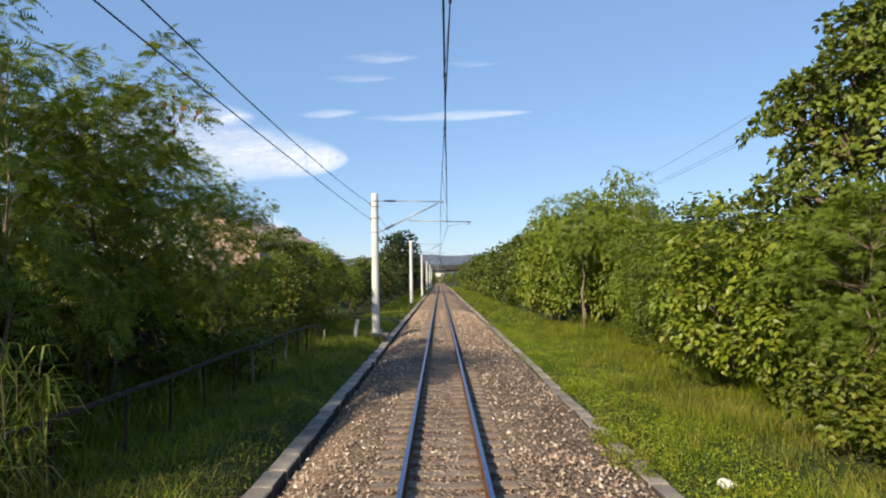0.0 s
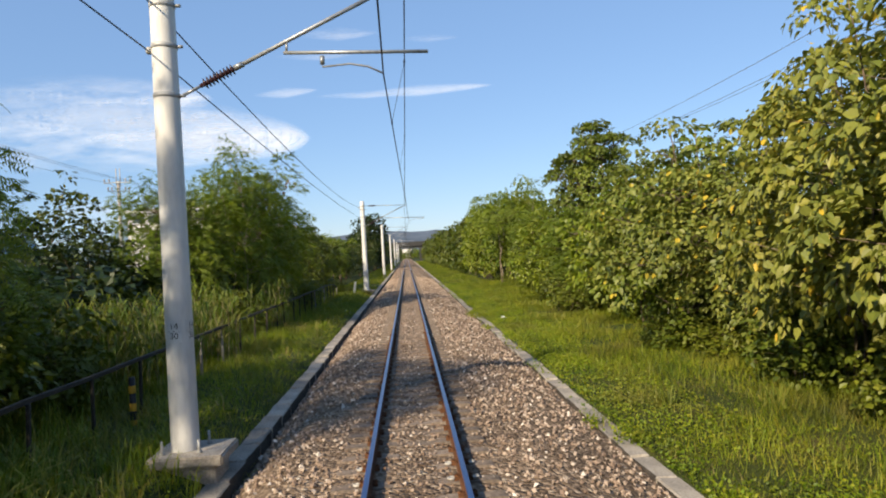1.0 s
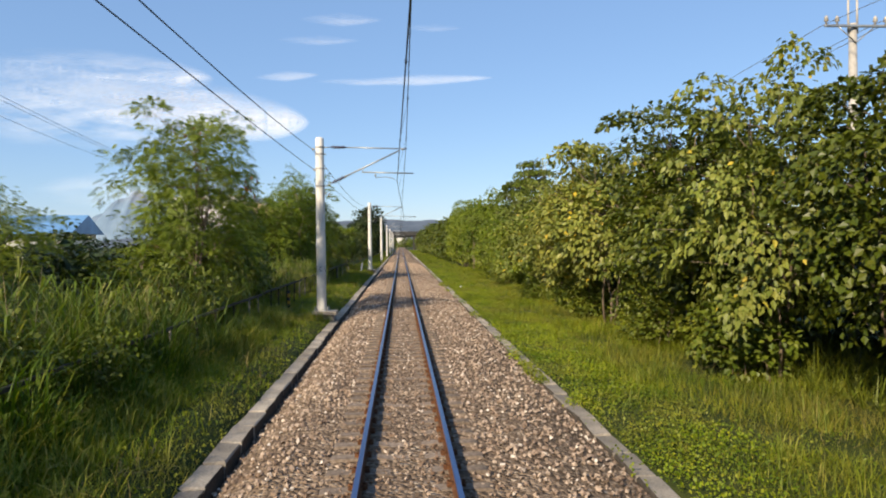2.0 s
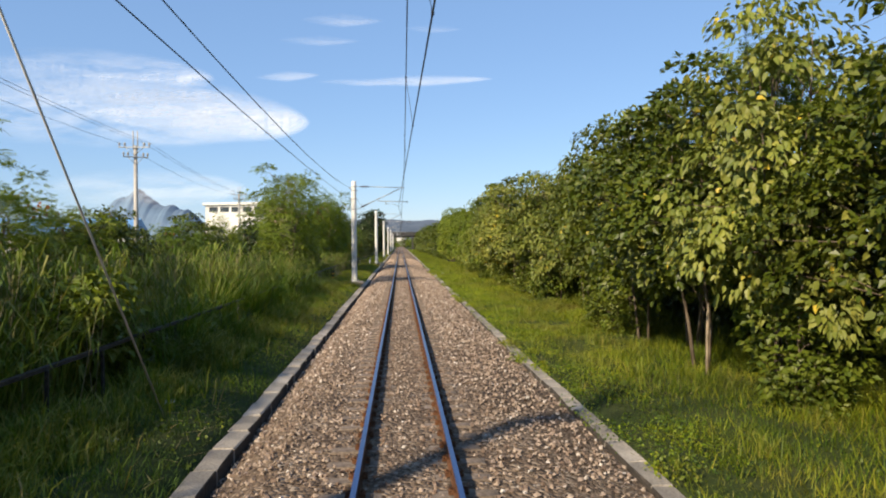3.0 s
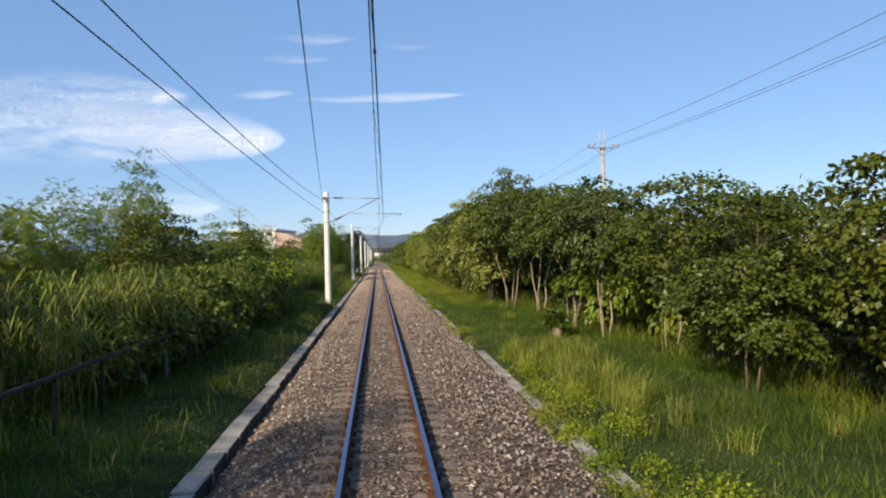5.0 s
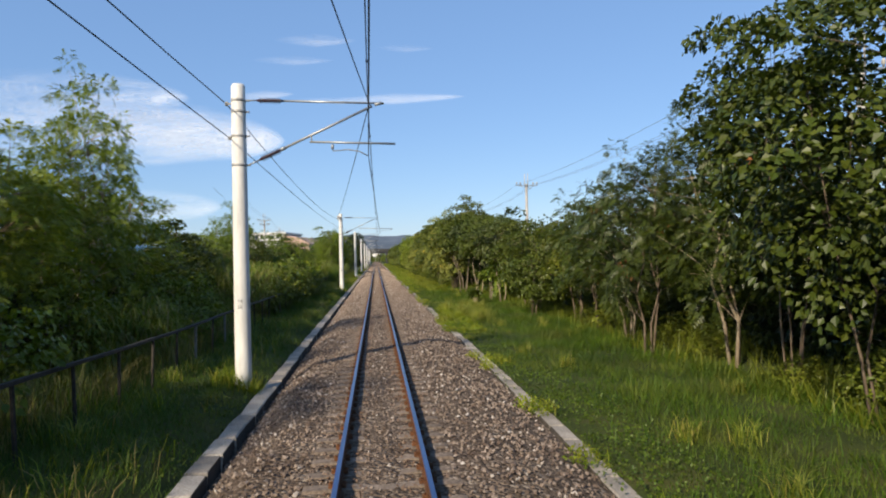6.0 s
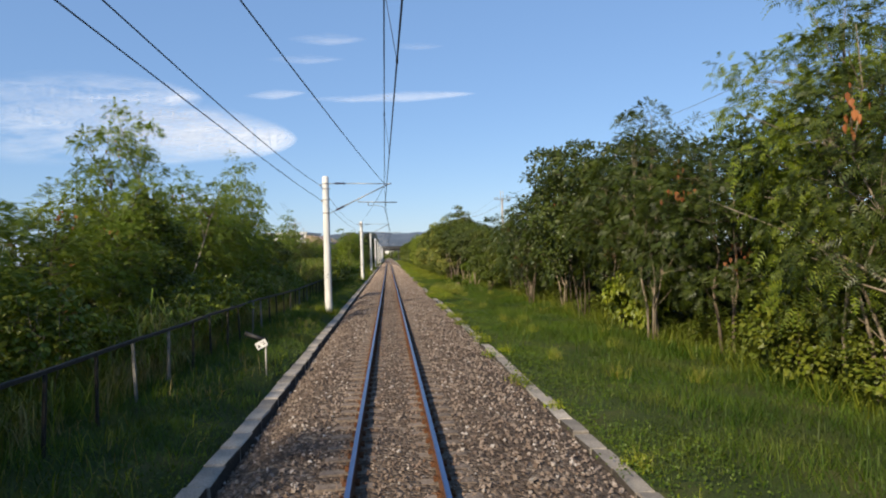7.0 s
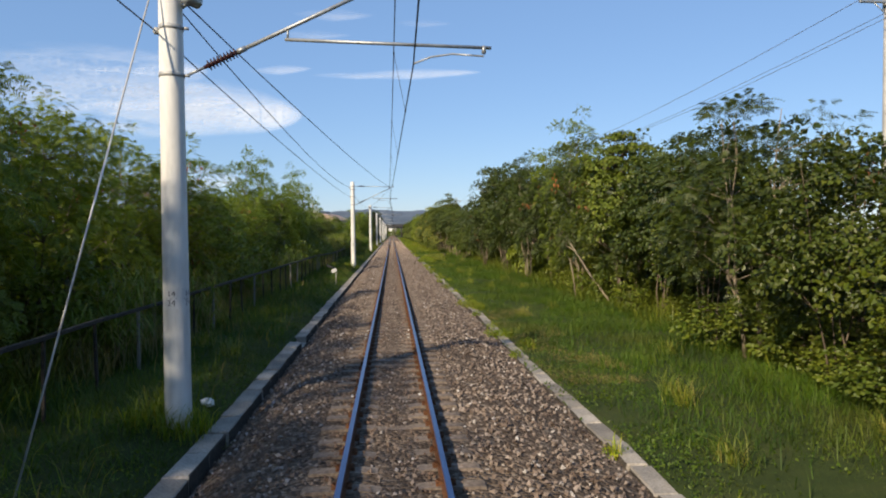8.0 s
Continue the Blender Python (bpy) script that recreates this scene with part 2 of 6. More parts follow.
def earth_material():
    m, n, l, b = material("grassy_earth", 0.95, 0, 0.2)
    co = texco(n, l)
    r = ramp(n, [(0.3, (0.022, 0.036, 0.008)), (0.5, (0.038, 0.055, 0.012)), (0.68, (0.06, 0.066, 0.02)), (0.85, (0.14, 0.11, 0.055))])
    l.new(noise_tex(n, l, co, 0.7, 6, 0.65), r.inputs[0])
    r2 = ramp(n, [(0.3, (0.7, 0.7, 0.7)), (0.7, (1.15, 1.15, 1.1))])
    f = noise_tex(n, l, co, 22, 4)
    l.new(f, r2.inputs[0])
    col = blend(n, l, 'MULTIPLY', 1.0, r.outputs[0], r2.outputs[0])
    r3 = ramp(n, [(0.35, (0.75, 0.8, 0.75)), (0.5, (1.0, 1.0, 1.0)), (0.65, (1.3, 1.12, 0.9))])
    l.new(noise_tex(n, l, co, 0.03, 5), r3.inputs[0])
    l.new(blend(n, l, 'MULTIPLY', 1.0, col, r3.outputs[0]), b.inputs["Base Color"])
    bumped(n, l, b, f, 0.6, 0.04)
    return m


M_BALLAST, M_STONE, M_EARTH = ballast_material(), stone_material(), earth_material()


# ---- mesh helpers ----
def mesh_of(name, V, F, mats):
    me = bpy.data.meshes.new(name)
    me.from_pydata(V.tolist() if isinstance(V, np.ndarray) else V, [], F.tolist() if isinstance(F, np.ndarray) else F)
    for m in (mats if isinstance(mats, (list, tuple)) else [mats]):
        me.materials.append(m)
    me.update()
    return me


def from_bm(name, bm, mats, smooth=False):
    me = bpy.data.meshes.new(name)
    bm.normal_update()
    bm.to_mesh(me)
    bm.free()
    for m in (mats if isinstance(mats, (list, tuple)) else [mats]):
        me.materials.append(m)
    if smooth:
        for p in me.polygons:
            p.use_smooth = True
    return me


def part(name, me, parent, label="", m=None):
    ob = new(name, me)
    ob.parent = parent
    if m is not None:
        ob.matrix_basis = m
    if label:
        ob["label"] = label
    return ob


def tube(pts, radii, sides=6, cap=True):
    """A tapered tube along points: vertices and faces."""
    pts = [Vector(p) for p in pts]
    V, F = [], []
    up = Vector((0.31, 0.17, 0.93)).normalized()
    for i, p in enumerate(pts):
        d = (pts[min(i + 1, len(pts) - 1)] - pts[max(i - 1, 0)]).normalized()
        a = d.cross(up)
        if a.length < 0.15:
            a = d.cross(Vector((1, 0, 0)))
        a.normalize()
        c = d.cross(a)
        r = radii[i] if isinstance(radii, (list, tuple)) else radii
        for k in range(sides):
            th = 2 * math.pi * k / sides
            V.append(tuple(p + a * (r * math.cos(th)) + c * (r * math.sin(th))))
    for i in range(len(pts) - 1):
        for k in range(sides):
            k2 = (k + 1) % sides
            F.append((i * sides + k, i * sides + k2, (i + 1) * sides + k2, (i + 1) * sides + k))
    if cap:
        F.append(tuple(reversed(range(sides))))
        F.append(tuple(range((len(pts) - 1) * sides, len(pts) * sides)))
    return V, F


def joined(pieces):
    V, F = [], []
    for v, f in pieces:
        o = len(V)
        V += list(v)
        F += [tuple(i + o for i in q) for q in f]
    return V, F


def tube_mesh(name, pieces, mat, smooth=True):
    V, F = joined(pieces)
    me = mesh_of(name, V, F, mat)
    if smooth:
        for p in me.polygons:
            p.use_smooth = True
    return me


def box_bm(sx, sy, sz, c=(0, 0, 0), bevel=0.0, seg=1):
    bm = bmesh.new()
    bmesh.ops.create_cube(bm, size=1.0, matrix=Matrix.Translation(c) @ Matrix.Diagonal((sx, sy, sz, 1)))
    if bevel:
        bmesh.ops.bevel(bm, geom=bm.edges[:], offset=bevel, segments=seg, affect='EDGES')
    return bm


def revolve(profile, sides=16):
    """A turned shape from (radius, z) pairs, up the z axis."""
    V, F = [], []
    for r, z in profile:
        for k in range(sides):
            a = 2 * math.pi * k / sides
            V.append((r * math.cos(a), r * math.sin(a), z))
    for i in range(len(profile) - 1):
        for k in range(sides):
            k2 = (k + 1) % sides
            F.append((i * sides + k, i * sides + k2, (i + 1) * sides + k2, (i + 1) * sides + k))
    F.append(tuple(reversed(range(sides))))
    F.append(tuple(range((len(profile) - 1) * sides, len(profile) * sides)))
    return V, F


def moved(vf, m):
    return [tuple(m @ Vector(v)) for v in vf[0]], vf[1]


def along(a, b):
    """The matrix that lays the z axis from a towards b."""
    a, b = Vector(a), Vector(b)
    return Matrix.Translation(a) @ (b - a).to_track_quat('Z', 'Y').to_matrix().to_4x4()


def ground_z(x, y):
    if -2.9 < x < 3.32:
        return -0.95
    side = min(1.0, max(0.0, (abs(x) - (2.9 if x < 0 else 3.3)) / (0.7 if x < 0 else 1.5)))
    return (-0.55 + 0.29 * side if x < 0 else -0.58) + side * (0.07 * noise.noise((x * 0.35, y * 0.28, 1.7)) + 0.05 * noise.noise((x * 0.9, y * 0.9, 5.1)))


# ---- ground and trackbed ----
def build_ground():
    xs = [-3500, -900, -250, -80, -40, -24] + [-16 + 0.8 * i for i in range(16)] + [-3.6, -3.25, -2.92, -2.88, 0, 3.3, 3.34, 3.6] + [4 + 0.8 * i for i in range(16)] + [24, 40, 80, 250, 900, 3500]
    ys = [-900, -400, -250] + [-185 + 1.2 * i for i in range(192)] + [60, 90, 130, 200, 300, 600, 1400, 4600]
    V = [(x, y, ground_z(x, y) if abs(x) <= 16 and -185 <= y <= 45 else -0.62) for y in ys for x in xs]
    w = len(xs)
    F = [(j * w + i, j * w + i + 1, (j + 1) * w + i + 1, (j + 1) * w + i) for j in range(len(ys) - 1) for i in range(w - 1)]
    me = mesh_of("ground", V, F, M_EARTH)
    for p in me.polygons:
        p.use_smooth = True
    tagged(new("ground", me), "flat grassy earth verge and fields beside the railway", "ground", kind="structure")


def bed_z(x, y):
    """The height of the ballast surface."""
    a = abs(x)
    edge = 2.62 if x < 0 else 3.08
    low = -0.74 if x < 0 else -0.6
    bumps = 0.02 * noise.noise((x * 2.1, y * 1.7, 3.3)) + 0.025 * noise.noise((x * 0.8, y * 0.33, 8.0))
    if a < 0.42:
        return -0.172 + bumps * 0.6
    if a < 1.05:
        return -0.183 + bumps * 0.6
    if a < 1.65:
        return -0.2 + bumps
    u = min(1, (a - 1.65) / (edge - 1.65))
    return -0.2 + (low + 0.2) * (u ** 1.25) + bumps


def build_bed():
    xs = [-2.62, -2.4, -2.1, -1.8, -1.5, -1.2, -0.9, -0.6, -0.4, -0.2, 0, 0.2, 0.4, 0.6, 0.9, 1.2, 1.5, 1.8, 2.1, 2.4, 2.7, 2.9, 3.12]
    ys = [-185 + 0.5 * i for i in range(470)] + [60, 90, 130, 200, 300, 420, 600]
    V = [(x, y, bed_z(x, y)) for y in ys for x in xs]
    w = len(xs)
    F = [(j * w + i, j * w + i + 1, (j + 1) * w + i + 1, (j + 1) * w + i) for j in range(len(ys) - 1) for i in range(w - 1)]
    me = mesh_of("trackbed", V, F, M_BALLAST)
    for p in me.polygons:
        p.use_smooth = True
    tagged(new("trackbed", me), "brown crushed stone trackbed under the single track", "trackbed", kind="structure")


def scatter_stones():
    rng = np.random.default_rng(5)
    base = np.array([(1, 0, 0), (-0.9, 0.1, 0.05), (0.1, 0.8, 0), (-0.1, -0.75, 0.1), (0.1, 0.05, 0.72), (0, 0, -0.7)], float)
    tri = np.array([(0, 2, 4), (2, 1, 4), (1, 3, 4), (3, 0, 4), (2, 0, 5), (1, 2, 5), (3, 1, 5), (0, 3, 5)])
    n = 82000
    y = np.where(rng.random(n) < 0.9, rng.uniform(-172, 10, n), rng.uniform(10, 60, n))
    x = rng.uniform(-2.6, 3.1, n)
    y = y[np.argsort(y)]
    near_rail = np.abs(np.abs(x) - 0.566) < 0.075
    x = np.where(near_rail, x + 0.16 * np.sign(x), x)
    on_sleeper = (np.abs(((y + 400) % 0.58) - 0.29) < 0.1) & (np.abs(x) < 1.0)
    keep = ~on_sleeper | (rng.random(n) < np.where(y < -22, 0.7, 0.5))
    x, y = x[keep], y[keep]
    n = len(x)
    z = np.array([bed_z(a, b) for a, b in zip(x, y)])
    size = rng.uniform(0.022, 0.05, n) * np.where(np.abs(x) > 1.0, 1.12, 0.9)
    q = rng.normal(size=(n, 4))
    q /= np.linalg.norm(q, axis=1)[:, None]
    w, a, b, c = q.T
    R = np.stack([np.stack([1 - 2 * (b * b + c * c), 2 * (a * b - c * w), 2 * (a * c + b * w)], -1),
                  np.stack([2 * (a * b + c * w), 1 - 2 * (a * a + c * c), 2 * (b * c - a * w)], -1),
                  np.stack([2 * (a * c - b * w), 2 * (b * c + a * w), 1 - 2 * (a * a + b * b)], -1)], 1)
    shape = base[None] * rng.uniform(0.65, 1.25, (n, 6, 1)) * size[:, None, None]
    V = np.einsum('nij,nkj->nki', R, shape) + np.stack([x, y, z + size * 0.35], -1)[:, None]
    up = np.cross(V[:, tri[:, 1]] - V[:, tri[:, 0]], V[:, tri[:, 2]] - V[:, tri[:, 0]])[:, :, 2].reshape(-1)
    F = (tri[None] + 6 * np.arange(n)[:, None, None]).reshape(-1, 3)[up > -0.4 * np.abs(up).mean()]      # no buried undersides
    me = mesh_of("ballast", V.reshape(-1, 3), F, M_STONE)
    tagged(new("ballast", me), "loose brown and grey crushed ballast stones", "ballast", kind="stuff")


build_ground()
build_bed()
scatter_stones()


# ---- track ----
PITCH = 0.58


def rail_mesh(y0, y1):
    half = [(0.03, 0.0), (0.0335, -0.008), (0.0335, -0.034), (0.009, -0.046), (0.0085, -0.118), (0.055, -0.131), (0.058, -0.14)]
    prof = half + [(-x, z) for x, z in reversed(half)]
    k = len(prof)
    ys = [y0 + (y1 - y0) * i / 60 for i in range(61)]
    V = [(x, y, z) for y in ys for x, z in prof]
    F, mi = [], []
    for j in range(len(ys) - 1):
        for i in range(k):
            i2 = (i + 1) % k
            F.append((j * k + i, (j + 1) * k + i, (j + 1) * k + i2, j * k + i2))
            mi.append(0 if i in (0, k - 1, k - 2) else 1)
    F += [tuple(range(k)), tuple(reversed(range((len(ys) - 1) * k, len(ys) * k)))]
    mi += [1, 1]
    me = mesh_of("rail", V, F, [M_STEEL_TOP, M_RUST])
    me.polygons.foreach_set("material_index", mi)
    return me


def sleeper_mesh():
    bm = bmesh.new()
    prof = [(-0.13, -0.36), (-0.1, -0.155), (0.1, -0.155), (0.13, -0.36)]
    xs = [(-1.0, 0.0), (-0.95, 0.012), (-0.35, 0.012), (-0.2, -0.012), (0.2, -0.012), (0.35, 0.012), (0.95, 0.012), (1.0, 0.0)]
    rings = [[bm.verts.new((x, y, z + (lift if z > -0.2 else 0))) for y, z in prof] for x, lift in xs]
    for a, b in zip(rings, rings[1:]):
        for i in range(4):
            bm.faces.new((a[i], a[(i + 1) % 4], b[(i + 1) % 4], b[i]))
    bm.faces.new(rings[0][::-1])
    bm.faces.new(rings[-1])
    bmesh.ops.recalc_face_normals(bm, faces=bm.faces[:])
    return from_bm("sleeper", bm, M_SLEEPER)


def clip_piece():
    """A rail fastening: an insulator block and a sprung clip, on one side of one rail."""
    bm = box_bm(0.07, 0.1, 0.035, (0.045, 0, -0.135))
    v = [tuple(p.co) for p in bm.verts]
    f = [tuple(q.index for q in p.verts) for p in bm.faces]
    bm.free()
    ring = tube([(0.02, -0.05, -0.115), (0.06, -0.03, -0.1), (0.075, 0.01, -0.105), (0.05, 0.045, -0.1), (0.015, 0.04, -0.118)], 0.012, 4)
    return joined([(v, f), ring])


def build_track():
    track = new("railway_track")
    tagged(track, "straight single railway track, bright rails on dusty concrete sleepers", "railway track")
    me = rail_mesh(-185, 560)
    for x in (-0.566, 0.566):
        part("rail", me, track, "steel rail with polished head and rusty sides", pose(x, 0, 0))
    ring = tube([(0.036 * math.cos(k * 0.7854), 0.036 * math.sin(k * 0.7854), 0) for k in range(9)], 0.014, 5)
    for x, y in ((-0.66, -153.4), (0.47, -153.4), (-0.66, -145.8), (0.47, -145.8)):
        part("washer", tube_mesh("washer", [ring], M_WHITE), track, "pale washer at a rail joint", pose(x, y, -0.115, 8, 5, 0))
    sl = sleeper_mesh()
    rng = random.Random(3)
    first = math.floor(-172 / PITCH)
    for i in range(first, first + 296):
        yy = (i + 0.5) * PITCH
        deep = 0.017 * min(1.0, max(0.0, (-18 - yy) / 20)) * min(1.0, max(0.25, (yy + 150) / 8))       # bedded deeper away from the joints
        part("sleeper", sl, track, "", pose(rng.uniform(-0.015, 0.015), yy, rng.uniform(-0.012, 0.008) - deep, 0, rng.uniform(-0.3, 0.3), rng.uniform(-0.4, 0.4)))
    base = sl
    V0 = [tuple(v.co) for v in base.vertices]
    F0 = [tuple(p.vertices) for p in base.polygons]
    far = joined([([(x, y + (i + 0.5) * PITCH, z) for x, y, z in V0], F0) for i in range(first + 296, first + 296 + 170)])
    tagged(part("far_sleeper_run", mesh_of("far_sleeper_run", *far, M_SLEEPER), track), kind="stuff")
    one = clip_piece()
    clips = []
    for i in range(first, first + 300):
        y = (i + 0.5) * PITCH
        for x in (-0.566, 0.566):
            for turn in (0, 180):
                clips.append(moved(one, pose(x + (0.03 if turn == 0 else -0.03), y, 0, 0, 0, turn)))
    tagged(part("rail_fastening", mesh_of("rail_fastening", *joined(clips), M_RUST), track, "rusty rail clips"), kind="stuff")
    # pale washers on the insulated sleepers at the rail joints
    for yj in (0.29, -13.63, -147.3):
        yj = (math.floor(yj / PITCH) + 0.5) * PITCH
        for x in (-0.70, 0.42, 0.71):
            for dy in (0, PITCH):
                w = tube_mesh("joint_washer", [moved(revolve([(0.05, 0), (0.05, 0.02), (0.03, 0.03), (0.03, 0.012)], 12), pose(x, yj + dy, -0.142))], M_GREYINSUL)
                part("joint_washer", w, track, "pale round washer on a sleeper")


def block_mesh(w, h, seed):
    rng = random.Random(seed)
    bm = box_bm(w, 0.972, h, (0, 0, -h / 2), 0.02, 1)
    for v in bm.verts:
        v.co += Vector((rng.uniform(-0.014, 0.014), rng.uniform(-0.006, 0.006), rng.uniform(-0.012, 0.012)))
    me = from_bm("kerb_block", bm, [M_CONC, M_CONC_SHADE])
    # side faces take the concrete that has shade in its colour
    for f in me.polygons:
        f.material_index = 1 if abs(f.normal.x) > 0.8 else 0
    return me


def build_kerbs():
    for side, xc, w, top in ((-1, -2.79, 0.35, -0.5), (1, 3.27, 0.31, -0.53)):
        kerb = new("kerb")
        tagged(kerb, "low weathered concrete ballast kerb of separate blocks" + (", partly overgrown" if side > 0 else ""), "kerb")
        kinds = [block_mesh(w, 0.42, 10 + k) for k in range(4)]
        rng = random.Random(7 + side)
        gone = [(-76.0, -73.4), (-79.0, -77.4), (-119.5, -117.2), (-136.5, -134.8)] if side > 0 else []
        for i in range(-176, 96):
            y = i + 0.5
            if any(a < y < b for a, b in gone):
                continue
            sunk = 0.16 if side < 0 and i == -145 else 0.0     # a lid that has dropped into the trough
            wob = (0.035 if side < 0 else 0.075) * noise.noise((y * 0.09, side * 4.0, 0)) + rng.uniform(-0.012, 0.012) + (0.05 * noise.noise((math.floor(y / 4) * 3.7, side, 1)) if side > 0 else 0)
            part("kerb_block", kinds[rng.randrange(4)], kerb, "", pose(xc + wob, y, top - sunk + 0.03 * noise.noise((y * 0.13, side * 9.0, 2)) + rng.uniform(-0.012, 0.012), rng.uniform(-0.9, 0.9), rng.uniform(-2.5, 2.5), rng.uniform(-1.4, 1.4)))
        far = joined([([(x + xc, yy + i + 0.5, z + top) for x, yy, z in (tuple(v.co) for v in kinds[0].vertices)], [tuple(p.vertices) for p in kinds[0].polygons]) for i in range(96, 280)])
        tagged(part("far_kerb_blocks", mesh_of("far_kerb_blocks", *far, M_CONC), kerb), kind="stuff")


build_track()
build_kerbs()


# ---- catenary masts ----
def insulator(a, b, r=0.075, ribs=9):
    a, b = Vector(a), Vector(b)
    L = (b - a).length
    prof = [(0.03, 0.0)]
    for i in range(ribs):
        z = L * (0.1 + 0.8 * i / ribs)
        prof += [(0.034, z), (r, z + L * 0.035), (r * 0.9, z + L * 0.05), (0.034, z + L * 0.06)]
    prof += [(0.03, L)]
    return moved(revolve(prof, 12), along(a, b))


def band(z, r):
    return moved(revolve([(r, -0.035), (r + 0.009, -0.032), (r + 0.009, 0.032), (r, 0.035)], 20), pose(0, 0, z))


def pole_r(z):
    return 0.2 - 0.004 * (z + 0.1)


def build_mast(kind, slab):
    """A mast with its base at the origin and the track towards +x. kind 0: arm ends short, 1: arm ends beyond the track's middle."""
    mast = new("catenary_mast")
    X = 3.33                                    # the track's middle
    zs = [-0.6, 0, 0.8, 1.6, 2.4, 3.2, 4, 4.8, 5.6, 6.4, 7.0, 7.06]
    prof = [(pole_r(z), z) for z in zs[:-1]] + [(pole_r(7) - 0.03, 7.06)]
    part("pole", tube_mesh("pole", [revolve(prof, 24)], M_POLE), mast, "white painted round concrete pole")
    for z in (5.06, 5.78, 6.38, 6.66):
        part("band", tube_mesh("band", [band(z, pole_r(z)), moved(tube([(pole_r(z), 0, 0), (pole_r(z) + 0.09, 0, 0)], 0.025, 8), pose(0, 0, z))], M_BAND), mast, "grey steel clamp band")
    if slab:
        part("foundation", from_bm("foundation", box_bm(1.05, 0.95, 0.15, (0.12, 0, -0.165), 0.025, 2), M_CONC), mast, "square concrete foundation slab")
        part("plinth", from_bm("plinth", box_bm(0.8, 0.7, 0.4, (0.12, 0, -0.44), 0.02), M_CONC), mast, "concrete plinth under the slab")
        for dx, dy in ((-0.25, -0.25), (0.27, -0.25), (-0.25, 0.25), (0.27, 0.25)):
            part("anchor_bolt", tube_mesh("anchor_bolt", [tube([(dx, dy, -0.12), (dx, dy, 0.1)], 0.02, 7), moved(revolve([(0.04, 0), (0.04, 0.03)], 6), pose(dx, dy, -0.09))], M_BAND), mast, "protruding steel anchor bolt")
    # top tube and its insulator
    part("top_insulator", tube_mesh("top_insulator", [insulator((0.45, 0, 6.665), (1.1, 0, 6.655))], M_INSUL), mast, "ribbed dark brown insulator")
    part("top_tube", tube_mesh("top_tube", [tube([(0.2, 0, 6.67), (0.46, 0, 6.665)], 0.02, 8), tube([(1.08, 0, 6.655), (X + 0.25, 0, 6.59)], 0.026, 10), tube([(X + 0.02, 0, 6.56), (X + 0.2, 0, 6.6)], 0.04, 8)], M_GALV), mast)
    # strut
    a, b = Vector((0.22, 0, 5.06)), Vector((X - 0.05, 0, 6.52))
    d = (b - a).normalized()
    part("strut_insulator", tube_mesh("strut_insulator", [insulator(a + d * 0.3, a + d * 0.92, 0.085)], M_INSUL), mast, "ribbed dark brown insulator")
    part("strut", tube_mesh("strut", [tube([a, a + d * 0.32], 0.022, 8), tube([a + d * 0.9, b], 0.032, 10), tube([a + d * 0.86, a + d * 1.0], 0.045, 10)], M_GALV), mast)
    # registration tube, dropper lug and steady arm
    end = X + (0.52 if kind == 0 else 1.62)
    p = a + d * 1.72
    reg = [tube([(p.x, 0, p.z), (p.x - 0.01, 0, 5.64)], 0.018, 6), tube([(p.x - 0.05, 0, 5.63), (end, 0, 5.57 if kind == 0 else 5.53)], 0.027, 10)]
    part("registration_tube", tube_mesh("registration_tube", reg, M_GALV), mast)
    hang = X - 1.05 if kind == 0 else end - 0.12
    cw = X + (-0.16 if kind == 0 else 0.38)
    arm = [(hang, 0, 5.55), (hang, 0, 5.4), (hang + (cw - hang) * 0.45, 0, 5.43), (hang + (cw - hang) * 0.75, 0, 5.38), (cw, 0, 5.27)]
    part("steady_arm", tube_mesh("steady_arm", [tube(arm, 0.015, 7), moved(revolve([(0.035, -0.06), (0.035, 0.06)], 8), pose(hang, 0, 5.5))], M_GALV), mast, "thin curved steady arm")
    # brackets for the two side wires
    for z, x in ((5.74, -0.22), (6.58, -0.28)):
        part("wire_bracket", tube_mesh("wire_bracket", [tube([(-pole_r(z) + 0.02, 0, z), (x, 0, z)], 0.02, 6), moved(revolve([(0.03, -0.05), (0.05, -0.02), (0.05, 0.02), (0.03, 0.05)], 10), pose(x, 0, z))], M_BAND), mast)
    return mast


def painted_text(body, size):
    """A line of painted figures: vertices and faces, lying flat, centred."""
    cu = bpy.data.curves.new("figures", 'FONT')
    cu.body, cu.size, cu.align_x, cu.align_y = body, size, 'CENTER', 'CENTER'
    cu.resolution_u = 3
    ob = bpy.data.objects.new("figures", cu)
    scene.collection.objects.link(ob)
    me = bpy.data.meshes.new_from_object(ob.evaluated_get(bpy.context.evaluated_depsgraph_get()))
    V, F = [tuple(v.co) for v in me.vertices], [tuple(p.vertices) for p in me.polygons]
    bpy.data.objects.remove(ob)
    bpy.data.meshes.remove(me)
    bpy.data.curves.remove(cu)
    return V, F


